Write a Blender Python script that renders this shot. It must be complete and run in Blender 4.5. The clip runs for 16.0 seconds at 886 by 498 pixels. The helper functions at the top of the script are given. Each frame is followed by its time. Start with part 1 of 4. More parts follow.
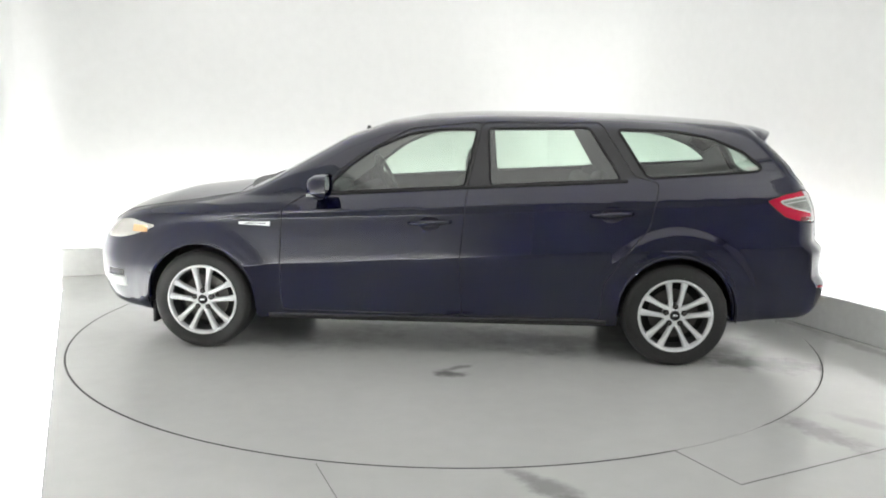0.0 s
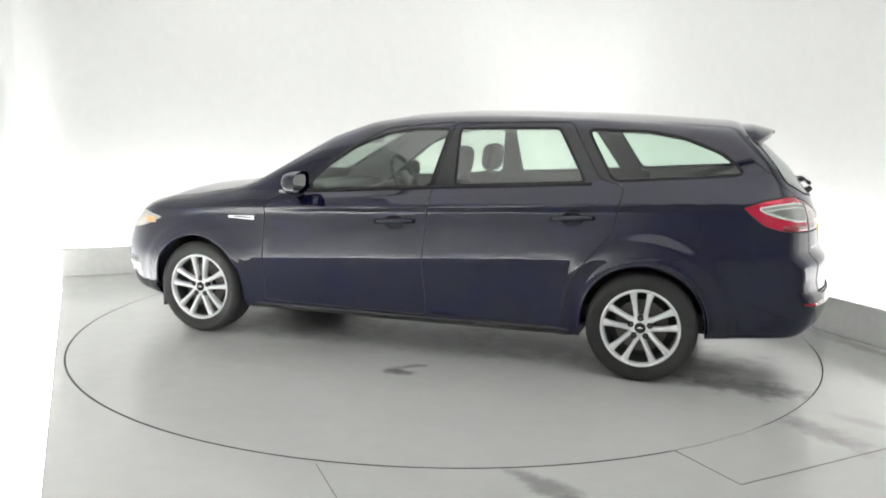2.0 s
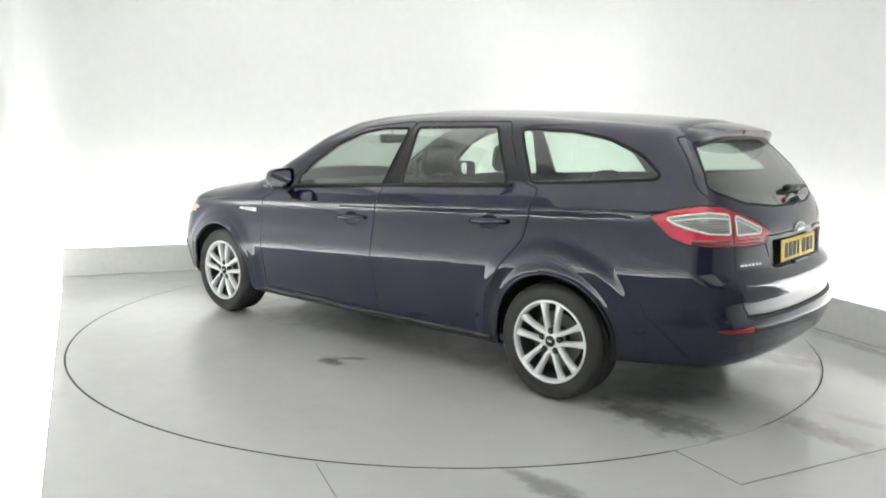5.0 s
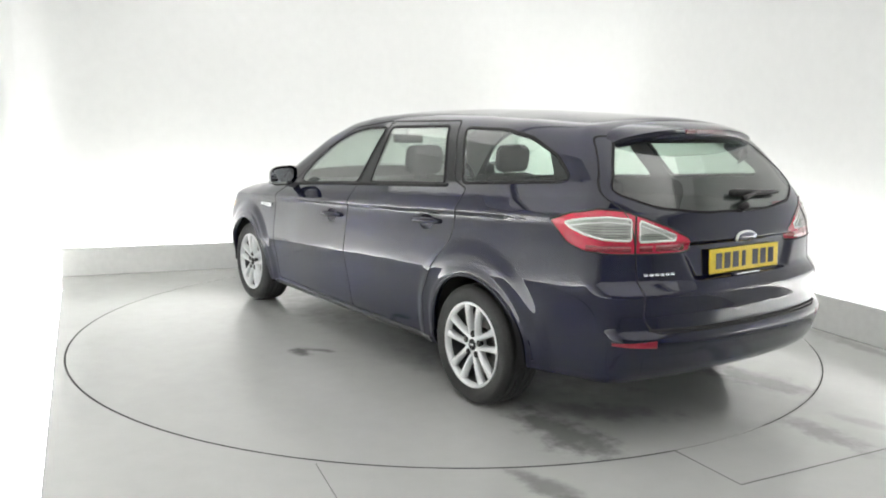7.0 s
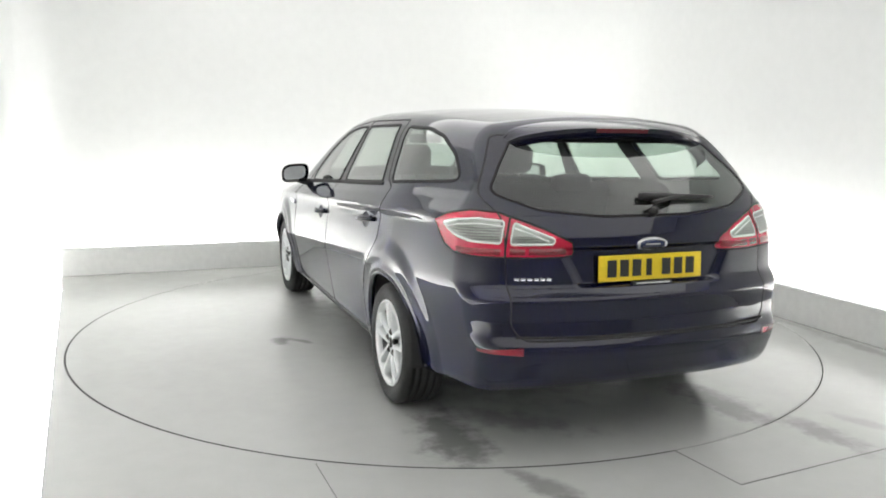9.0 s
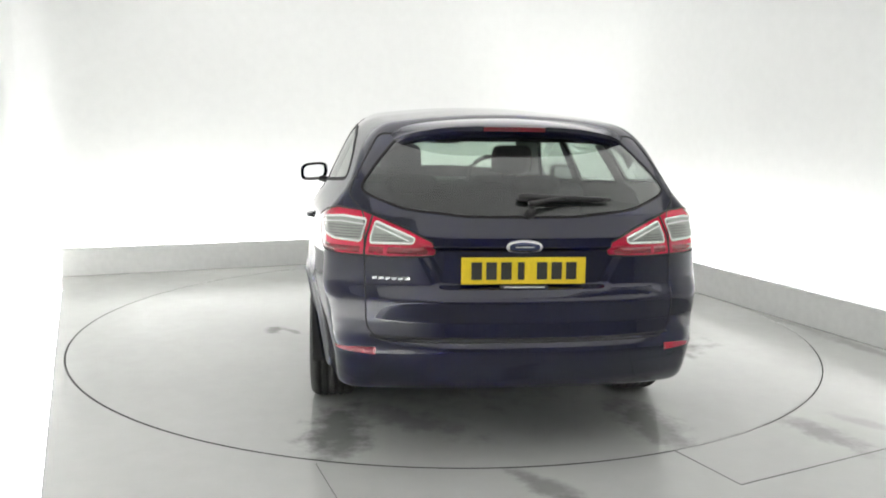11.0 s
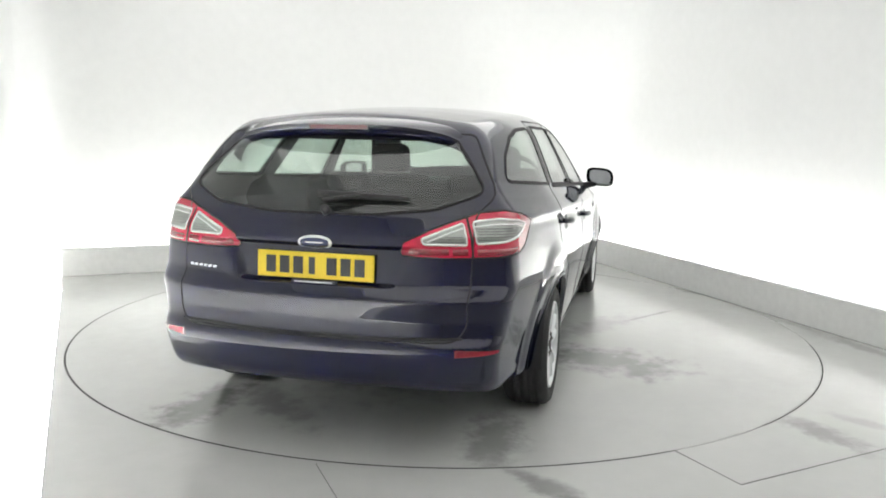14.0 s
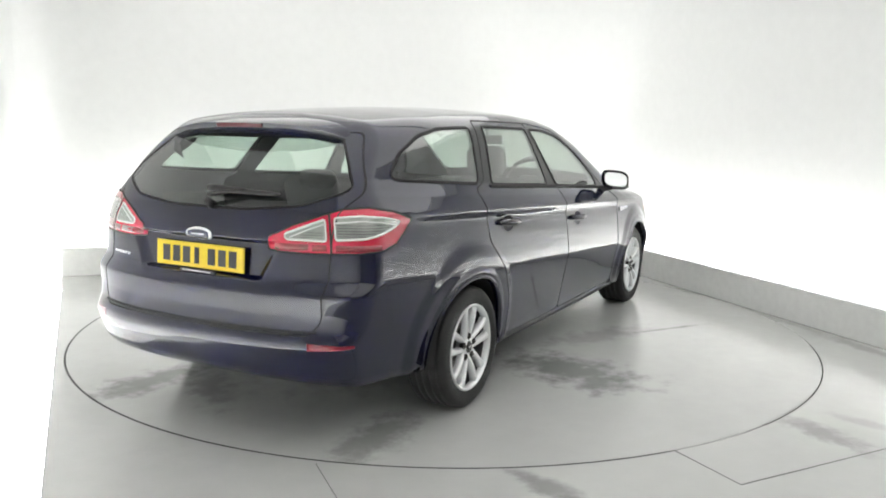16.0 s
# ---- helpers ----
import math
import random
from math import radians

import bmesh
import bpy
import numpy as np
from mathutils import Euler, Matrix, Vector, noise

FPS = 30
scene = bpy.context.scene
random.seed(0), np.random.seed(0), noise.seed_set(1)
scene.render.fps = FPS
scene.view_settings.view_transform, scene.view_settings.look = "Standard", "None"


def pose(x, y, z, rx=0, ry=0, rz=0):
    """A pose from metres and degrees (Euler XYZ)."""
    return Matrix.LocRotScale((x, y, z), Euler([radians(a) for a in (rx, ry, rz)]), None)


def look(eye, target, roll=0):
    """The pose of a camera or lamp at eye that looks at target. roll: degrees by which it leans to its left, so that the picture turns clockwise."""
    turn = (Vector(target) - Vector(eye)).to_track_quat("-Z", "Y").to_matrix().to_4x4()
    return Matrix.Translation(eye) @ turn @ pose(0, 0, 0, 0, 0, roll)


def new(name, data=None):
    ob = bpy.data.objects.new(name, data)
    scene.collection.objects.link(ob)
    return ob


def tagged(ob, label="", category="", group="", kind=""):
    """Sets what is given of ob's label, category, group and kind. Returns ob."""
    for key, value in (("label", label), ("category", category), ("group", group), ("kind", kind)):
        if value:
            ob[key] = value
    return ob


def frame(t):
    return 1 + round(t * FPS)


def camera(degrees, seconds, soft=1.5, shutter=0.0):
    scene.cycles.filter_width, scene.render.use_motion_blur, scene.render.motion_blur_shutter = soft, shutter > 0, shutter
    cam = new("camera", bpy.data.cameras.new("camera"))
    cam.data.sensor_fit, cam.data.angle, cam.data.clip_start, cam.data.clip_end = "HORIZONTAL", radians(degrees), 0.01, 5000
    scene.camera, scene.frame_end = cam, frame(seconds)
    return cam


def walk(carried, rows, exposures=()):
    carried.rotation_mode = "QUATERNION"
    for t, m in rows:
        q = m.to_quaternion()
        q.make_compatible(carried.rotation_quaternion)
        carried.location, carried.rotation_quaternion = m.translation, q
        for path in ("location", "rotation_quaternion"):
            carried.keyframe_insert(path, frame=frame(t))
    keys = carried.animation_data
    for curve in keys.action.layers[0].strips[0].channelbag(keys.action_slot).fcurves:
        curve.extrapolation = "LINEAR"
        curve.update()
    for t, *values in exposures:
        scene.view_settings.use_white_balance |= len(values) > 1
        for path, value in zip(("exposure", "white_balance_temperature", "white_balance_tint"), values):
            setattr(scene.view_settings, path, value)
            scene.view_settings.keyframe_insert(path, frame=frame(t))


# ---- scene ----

# ---------- camera: stands still beside the turntable ----------
EYE = (0.0, -5.575, 1.401)
AHEAD = (-0.00267, 0.98799, -0.15452)
cam = camera(57.54, 16.0, soft=1.9)
CAM_POSE = look(EYE, tuple(e + 4 * a for e, a in zip(EYE, AHEAD)), 0.90)
walk(cam, [(0.0, CAM_POSE), (16.0, CAM_POSE)], exposures=[(0.0, 0.0), (16.0, 0.0)])

# ---------- room plan: a rectangular bay, turned 22 degrees to the camera ----------
TURN = radians(22.0)
WEST, HALF_W, BACK, FRONT = 2.52, 2.45, 2.60, -7.6      # floor edges: sides, back, open end behind the camera
KERB_H, TROUGH, WALL_H = 0.25, 0.37, 3.1
DISC_R = 2.447


def west(b):
    """The floor's west edge runs a little out of square."""
    return -(2.501 + 0.041 * b)


def room(a, b, z=0.0):
    """Across and along the bay -> world."""
    return Vector((a * math.cos(TURN) - b * math.sin(TURN), a * math.sin(TURN) + b * math.cos(TURN), z))


# ---------- light ----------
world = bpy.data.worlds.new("world")
scene.world = world
world.use_nodes = True
world.node_tree.nodes["Background"].inputs[0].default_value = (0.9, 0.95, 1.0, 1)
world.node_tree.nodes["Background"].inputs[1].default_value = 0.05
STRIP_POWER = 80.0       # radiance of the tube lights in the trough
CEILING_POWER = 0.95      # radiance of the ceiling light boxes

# ---------- materials ----------


def shader(name):
    m = bpy.data.materials.new(name)
    m.use_nodes = True
    nt = m.node_tree
    return m, nt, nt.nodes["Principled BSDF"]


def node(nt, kind, **values):
    n = nt.nodes.new(kind)
    for k, v in values.items():
        n.inputs[k.replace("_", " ")].default_value = v
    return n


def plain(name, color, rough=0.5, metal=0.0, coat=0.0, vary=0.08, scale=12.0, bump=0.0, spec=0.5, ior=1.5):
    """Principled with two scales of noise in colour and roughness, and an optional fine relief."""
    m, nt, bsdf = shader(name)
    tc = node(nt, "ShaderNodeTexCoord")
    big = node(nt, "ShaderNodeTexNoise", Scale=scale * 0.15, Detail=4.0)
    fine = node(nt, "ShaderNodeTexNoise", Scale=scale * 4, Detail=3.0)
    for n in (big, fine):
        nt.links.new(tc.outputs["Object"], n.inputs["Vector"])
    add = node(nt, "ShaderNodeMath")
    add.operation = "ADD"
    nt.links.new(big.outputs["Fac"], add.inputs[0])
    nt.links.new(fine.outputs["Fac"], add.inputs[1])
    ramp = node(nt, "ShaderNodeMapRange")
    ramp.inputs["From Min"].default_value, ramp.inputs["From Max"].default_value = 0.7, 1.3
    ramp.inputs["To Min"].default_value, ramp.inputs["To Max"].default_value = 1 - vary, 1 + vary
    nt.links.new(add.outputs[0], ramp.inputs["Value"])
    mul = node(nt, "ShaderNodeVectorMath")
    mul.operation = "SCALE"
    mul.inputs[0].default_value = color
    nt.links.new(ramp.outputs[0], mul.inputs["Scale"])
    nt.links.new(mul.outputs[0], bsdf.inputs["Base Color"])
    rr = node(nt, "ShaderNodeMath")
    rr.operation = "MULTIPLY"
    rr.inputs[1].default_value = rough
    nt.links.new(ramp.outputs[0], rr.inputs[0])
    nt.links.new(rr.outputs[0], bsdf.inputs["Roughness"])
    bsdf.inputs["Metallic"].default_value = metal
    bsdf.inputs["Coat Weight"].default_value = coat
    bsdf.inputs["Coat Roughness"].default_value = 0.03
    bsdf.inputs["Coat IOR"].default_value = ior
    bsdf.inputs["Specular IOR Level"].default_value = spec
    if bump:
        b = node(nt, "ShaderNodeBump", Strength=bump, Distance=0.004)
        nt.links.new(fine.outputs["Fac"], b.inputs["Height"])
        nt.links.new(b.outputs[0], bsdf.inputs["Normal"])
    return m


def glowing(name, color, power):
    m, nt, bsdf = shader(name)
    bsdf.inputs["Base Color"].default_value = (*color, 1)
    bsdf.inputs["Emission Color"].default_value = (*color, 1)
    bsdf.inputs["Emission Strength"].default_value = power
    return m


def pane(name, tint, shine=0.1, dull=0.0):
    """Thin tinted glass: clear seen straight, glossy at a slant; dull adds a pale film of dust and painted-in milky
    reflection.
    """
    m, nt, bsdf = shader(name)
    out = nt.nodes["Material Output"]
    clear = node(nt, "ShaderNodeBsdfTransparent", Color=(*tint, 1))
    gloss = node(nt, "ShaderNodeBsdfGlossy", Roughness=0.01)
    facing = node(nt, "ShaderNodeLayerWeight", Blend=0.5)
    steep = node(nt, "ShaderNodeMath")
    steep.operation = "POWER"
    steep.inputs[1].default_value = 2.2
    nt.links.new(facing.outputs["Facing"], steep.inputs[0])
    fres = node(nt, "ShaderNodeMapRange")
    fres.inputs["To Min"].default_value, fres.inputs["To Max"].default_value = shine, 0.9
    nt.links.new(steep.outputs[0], fres.inputs["Value"])
    mix = node(nt, "ShaderNodeMixShader")
    nt.links.new(fres.outputs[0], mix.inputs[0])
    nt.links.new(clear.outputs[0], mix.inputs[1])
    nt.links.new(gloss.outputs[0], mix.inputs[2])
    last = mix
    if dull:
        tc = node(nt, "ShaderNodeTexCoord")
        noise_tex = node(nt, "ShaderNodeTexNoise", Scale=3.0, Detail=5.0)
        nt.links.new(tc.outputs["Object"], noise_tex.inputs["Vector"])
        mr = node(nt, "ShaderNodeMapRange")
        mr.inputs["From Min"].default_value, mr.inputs["From Max"].default_value = 0.3, 0.8
        mr.inputs["To Min"].default_value, mr.inputs["To Max"].default_value = dull * 0.4, dull * 1.6
        nt.links.new(noise_tex.outputs["Fac"], mr.inputs["Value"])
        # pale diffuse layer: dust, with the milky reflections put into its colour
        dust = node(nt, "ShaderNodeBsdfDiffuse", Color=(0.6, 0.62, 0.6, 1))
        last = node(nt, "ShaderNodeMixShader")
        nt.links.new(mr.outputs[0], last.inputs[0])
        nt.links.new(mix.outputs[0], last.inputs[1])
        nt.links.new(dust.outputs[0], last.inputs[2])
    nt.links.new(last.outputs[0], out.inputs["Surface"])
    return m


def floor_paint(name, base, blobs, rough=0.22):
    """Sealed grey concrete paint; blobs: darker patches, many wet or dirty, as (x, y, length, width, degrees, depth).
    """
    m, nt, bsdf = shader(name)
    tc = node(nt, "ShaderNodeTexCoord")
    n1 = node(nt, "ShaderNodeTexNoise", Scale=0.9, Detail=3.0, Roughness=0.5)
    n2 = node(nt, "ShaderNodeTexNoise", Scale=9.0, Detail=5.0, Roughness=0.6)
    n3 = node(nt, "ShaderNodeTexNoise", Scale=160.0, Detail=3.0)
    for n in (n1, n2, n3):
        nt.links.new(tc.outputs["Object"], n.inputs["Vector"])

    def math_node(op, a, b):
        k = node(nt, "ShaderNodeMath")
        k.operation = op
        for i, v in enumerate((a, b)):
            if isinstance(v, (int, float)):
                k.inputs[i].default_value = v
            else:
                nt.links.new(v, k.inputs[i])
        return k.outputs[0]
    shade = math_node("ADD", math_node("MULTIPLY", n1.outputs["Fac"], 0.22), math_node("MULTIPLY", n2.outputs["Fac"], 0.10))
    shade = math_node("ADD", shade, 0.84)
    darken = 0.0
    for x, y, length, width, deg, depth in blobs:
        mp = node(nt, "ShaderNodeMapping")
        mp.vector_type = "TEXTURE"
        mp.inputs["Location"].default_value = (x, y, 0)
        mp.inputs["Rotation"].default_value = (0, 0, radians(deg))
        mp.inputs["Scale"].default_value = (length / 2, width / 2, 1)
        nt.links.new(tc.outputs["Object"], mp.inputs["Vector"])
        dist = node(nt, "ShaderNodeVectorMath")
        dist.operation = "LENGTH"
        nt.links.new(mp.outputs[0], dist.inputs[0])
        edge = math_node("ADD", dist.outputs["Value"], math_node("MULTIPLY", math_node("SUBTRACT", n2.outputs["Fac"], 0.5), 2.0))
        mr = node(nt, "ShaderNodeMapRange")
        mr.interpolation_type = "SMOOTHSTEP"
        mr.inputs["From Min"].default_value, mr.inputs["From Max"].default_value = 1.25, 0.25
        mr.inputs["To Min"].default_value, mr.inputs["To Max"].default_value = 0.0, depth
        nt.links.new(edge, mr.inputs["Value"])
        darken = math_node("MAXIMUM", darken, mr.outputs[0])
    keep = math_node("SUBTRACT", 1.0, darken)
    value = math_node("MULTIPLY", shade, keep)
    mul = node(nt, "ShaderNodeVectorMath")
    mul.operation = "SCALE"
    mul.inputs[0].default_value = base
    nt.links.new(value, mul.inputs["Scale"])
    nt.links.new(mul.outputs[0], bsdf.inputs["Base Color"])
    r = math_node("ADD", math_node("MULTIPLY", n2.outputs["Fac"], 0.10), rough - 0.085)
    nt.links.new(math_node("MULTIPLY", r, math_node("SUBTRACT", 1.0, math_node("MULTIPLY", darken, 0.15))), bsdf.inputs["Roughness"])
    b = node(nt, "ShaderNodeBump", Strength=0.06, Distance=0.003)
    nt.links.new(n3.outputs["Fac"], b.inputs["Height"])
    nt.links.new(b.outputs[0], bsdf.inputs["Normal"])
    return m


WALL = plain("white_wall", (0.795, 0.80, 0.79), 0.6, vary=0.02, scale=3)
CEIL = plain("white_ceiling", (0.79, 0.80, 0.80), 0.7, vary=0.03, scale=3)
KERB = plain("grey_kerb", (0.74, 0.745, 0.73), 0.35, vary=0.05, scale=5)
SOUTHWALL = plain("grey_south_wall", (0.50, 0.51, 0.52), 0.5, vary=0.08, scale=4)
FLOOR = floor_paint("grey_floor_paint", (0.470, 0.476, 0.463), [
    (0.42, -2.60, 0.42, 0.16, -50, 0.42), (0.52, -2.72, 0.30, 0.10, -40, 0.5), (1.775, -1.975, 0.58, 0.19, -63, 0.34), (2.05, -1.85, 0.35, 0.12, -50, 0.15),
    (2.35, 0.55, 1.9, 0.10, -68, 0.22), (2.75, -0.55, 1.2, 0.14, -68, 0.25)])
# the last two blobs darken broad areas beneath the car's body
DISC = floor_paint("turntable_paint", (0.470, 0.476, 0.463), [
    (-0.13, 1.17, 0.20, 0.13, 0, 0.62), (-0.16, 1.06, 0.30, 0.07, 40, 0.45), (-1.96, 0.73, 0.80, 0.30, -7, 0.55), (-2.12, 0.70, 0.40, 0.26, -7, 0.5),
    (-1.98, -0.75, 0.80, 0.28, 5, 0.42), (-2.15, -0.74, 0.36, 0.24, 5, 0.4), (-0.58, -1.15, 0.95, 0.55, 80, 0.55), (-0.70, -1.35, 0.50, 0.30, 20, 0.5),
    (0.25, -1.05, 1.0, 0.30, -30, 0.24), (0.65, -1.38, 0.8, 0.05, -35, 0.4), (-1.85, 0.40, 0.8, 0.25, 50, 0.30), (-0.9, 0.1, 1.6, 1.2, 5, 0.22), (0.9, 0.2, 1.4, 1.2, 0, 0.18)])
JOINT = plain("floor_joint", (0.13, 0.13, 0.125), 0.7, vary=0.3, scale=20)
SLOT = plain("slot_dust", (0.40, 0.405, 0.39), 0.6, vary=0.1, scale=20)
GAP = plain("dark_gap", (0.015, 0.015, 0.014), 0.8)
PAINT = plain("navy_car_paint", (0.0012, 0.0017, 0.0185), 0.42, coat=1.0, vary=0.05, scale=40, spec=0.03, ior=1.54)
BLACK = plain("black_plastic", (0.012, 0.012, 0.013), 0.45, vary=0.15, scale=60, bump=0.1)
GLOSSBLACK = plain("black_trim", (0.008, 0.008, 0.010), 0.25, scale=60)
SEAL = plain("black_seal", (0.010, 0.010, 0.010), 0.6, scale=60, spec=0.25)
RUBBER = plain("tyre_rubber", (0.018, 0.018, 0.018), 0.75, vary=0.25, scale=40, bump=0.2)
BARREL = plain("rim_barrel", (0.10, 0.10, 0.105), 0.45, metal=0.5, vary=0.2, scale=40)
BOWL = plain("handle_bowl_shade", (0.003, 0.0035, 0.012), 0.35, vary=0.1)
LAMPRIM = plain("lamp_rim", (0.80, 0.81, 0.79), 0.15, metal=0.4, coat=0.6, vary=0.04)
ALLOY = plain("silver_alloy", (0.78, 0.79, 0.80), 0.30, metal=0.40, coat=0.4, vary=0.05, scale=60)
STEEL = plain("brake_steel", (0.11, 0.105, 0.10), 0.45, metal=0.8, vary=0.2, scale=40)
RIB = plain("lamp_rib", (0.10, 0.10, 0.10), 0.3, metal=0.4)
CHROME = plain("chrome", (0.82, 0.83, 0.85), 0.08, metal=1.0, vary=0.03)
FABRIC = plain("dark_seat_fabric", (0.030, 0.031, 0.034), 0.9, vary=0.12, scale=20, bump=0.05)
LINER = plain("grey_headliner", (0.34, 0.35, 0.34), 0.9, vary=0.06, scale=40)
TRIM = plain("dark_interior_trim", (0.045, 0.047, 0.05), 0.7, vary=0.12, scale=40, bump=0.1)
YELLOW = plain("yellow_plate", (0.76, 0.56, 0.02), 0.35, vary=0.05, scale=20)
INK = plain("black_ink", (0.02, 0.02, 0.02), 0.5)
BLUE = plain("badge_blue", (0.012, 0.02, 0.07), 0.2, coat=1.0)
RED = plain("red_lens", (0.46, 0.004, 0.032), 0.12, coat=1.0, vary=0.06)
DARKRED = plain("dark_red_lens", (0.10, 0.004, 0.008), 0.15, coat=0.6, vary=0.06)
LOWRED = plain("lower_red_lens", (0.20, 0.003, 0.014), 0.12, coat=1.0, vary=0.25, scale=14)
REFLECTOR = plain("reflector_red", (0.20, 0.004, 0.014), 0.2, coat=0.5, vary=0.06)
CLEARLENS = plain("clear_lens", (0.32, 0.33, 0.31), 0.12, metal=0.2, coat=1.0, vary=0.10, scale=60)
LAMPLENS = plain("headlamp_lens", (0.62, 0.60, 0.55), 0.10, metal=0.3, coat=1.0, vary=0.08, scale=30)
AMBER = plain("amber_lens", (0.80, 0.48, 0.25), 0.15, coat=1.0)
SIDEGLASS = pane("side_glass", (0.77, 0.87, 0.80), 0.10, 0.04)
REARGLASS = pane("rear_glass", (0.74, 0.85, 0.78), 0.05, 0.018)
MIRROR = plain("mirror_glass", (0.8, 0.82, 0.83), 0.02, metal=1.0, vary=0.01)
TUBE = glowing("tube_light", (1.0, 1.0, 0.985), STRIP_POWER)
TUBE_W = glowing("tube_light_west", (1.0, 1.0, 0.985), STRIP_POWER * 1.8)
PANEL = glowing("light_box", (1.0, 1.0, 0.985), CEILING_POWER)

# ---------- mesh helpers ----------


def part(name, bm, material, parent=None, label="", smooth=False):
    """Links a bmesh as one mesh object under parent."""
    me = bpy.data.meshes.new(name)
    bmesh.ops.recalc_face_normals(bm, faces=bm.faces)
    bm.to_mesh(me)
    bm.free()
    for m in material if isinstance(material, (list, tuple)) else (material,):
        me.materials.append(m)
    if smooth:
        me.shade_smooth()
    ob = new(name, me)
    ob.parent = parent
    if label:
        ob["label"] = label
    return ob


def raw(name, verts, faces, material, parent=None, label="", smooth=True):
    me = bpy.data.meshes.new(name)
    me.from_pydata([tuple(map(float, v)) for v in verts], [], [tuple(map(int, f)) for f in faces])
    me.materials.append(material)
    if smooth:
        me.shade_smooth()
    me.update()
    ob = new(name, me)
    ob.parent = parent
    if label:
        ob["label"] = label
    return ob


def box(bm, lo, hi, bevel=0.0, turn=None, seg=2):
    """A box between two corners, its edges rounded, optionally put through a matrix."""
    made = bmesh.ops.create_cube(bm, size=1.0)["verts"]
    for v in made:
        v.co = Vector([l + (c + 0.5) * (h - l) for c, l, h in zip(v.co, lo, hi)])
    if bevel:
        edges = list({e for v in made for e in v.link_edges})
        res = bmesh.ops.bevel(bm, geom=edges, offset=bevel, segments=seg, affect="EDGES", profile=0.5)
        made = list(set(res["verts"]) | {v for v in made if v.is_valid})
    if turn is not None:
        for v in made:
            v.co = turn @ v.co
    return made


def prism(bm, ring, z0, z1):
    """An upright prism on a ring of plan points."""
    low = [bm.verts.new((p[0], p[1], z0)) for p in ring]
    top = [bm.verts.new((p[0], p[1], z1)) for p in ring]
    n = len(ring)
    bm.faces.new(low[::-1])
    bm.faces.new(top)
    for i in range(n):
        bm.faces.new((low[i], low[(i + 1) % n], top[(i + 1) % n], top[i]))


def room_box(bm, a0, a1, b0, b1, z0, z1):
    prism(bm, [room(a0, b0), room(a1, b0), room(a1, b1), room(a0, b1)], z0, z1)


def spin(bm, profile, steps=64, closed=False):
    """Revolves (radius, offset) about the y axis; returns nothing."""
    rings = []
    for i in range(steps):
        a = 2 * math.pi * i / steps
        rings.append([bm.verts.new((r * math.cos(a), o, r * math.sin(a))) for r, o in profile])
    n = len(profile)
    for i in range(steps):
        p, q = rings[i], rings[(i + 1) % steps]
        for j in range(n if closed else n - 1):
            bm.faces.new((p[j], q[j], q[(j + 1) % n], p[(j + 1) % n]))


# ---------- the bay ----------


def groove(deg):
    """Half width of the dark groove round the turntable; it is packed with dust and painted over in places."""
    return float(np.interp(deg % 360, [0, 100, 158, 172, 185, 230, 262, 290, 294.5, 295, 308, 309, 325, 345, 356, 360],
                           [0.0012, 0.0012, 0.0020, 0.0035, 0.0060, 0.0058, 0.0042, 0.0040, 0.0035, 0.0003, 0.0003, 0.0028, 0.0035, 0.0050, 0.0015, 0.0012]))


def slot_ring(name, material, top, label, half, parent):
    """A flat ring in the slot between turntable and floor."""
    bm = bmesh.new()
    ring = []
    for k in range(480):
        deg = k * 0.75
        c, sn, h = math.cos(radians(deg)), math.sin(radians(deg)), half(deg)
        ring.append([bm.verts.new((q * c, q * sn, z)) for q, z in ((2.4395 - h, -0.03), (2.4395 - h, top), (2.4395 + h, top), (2.4395 + h, -0.03))])
    for k in range(480):
        p, q = ring[k], ring[(k + 1) % 480]
        for e in range(4):
            bm.faces.new((p[e], q[e], q[(e + 1) % 4], p[(e + 1) % 4]))
    return part(name, bm, material, parent, label)


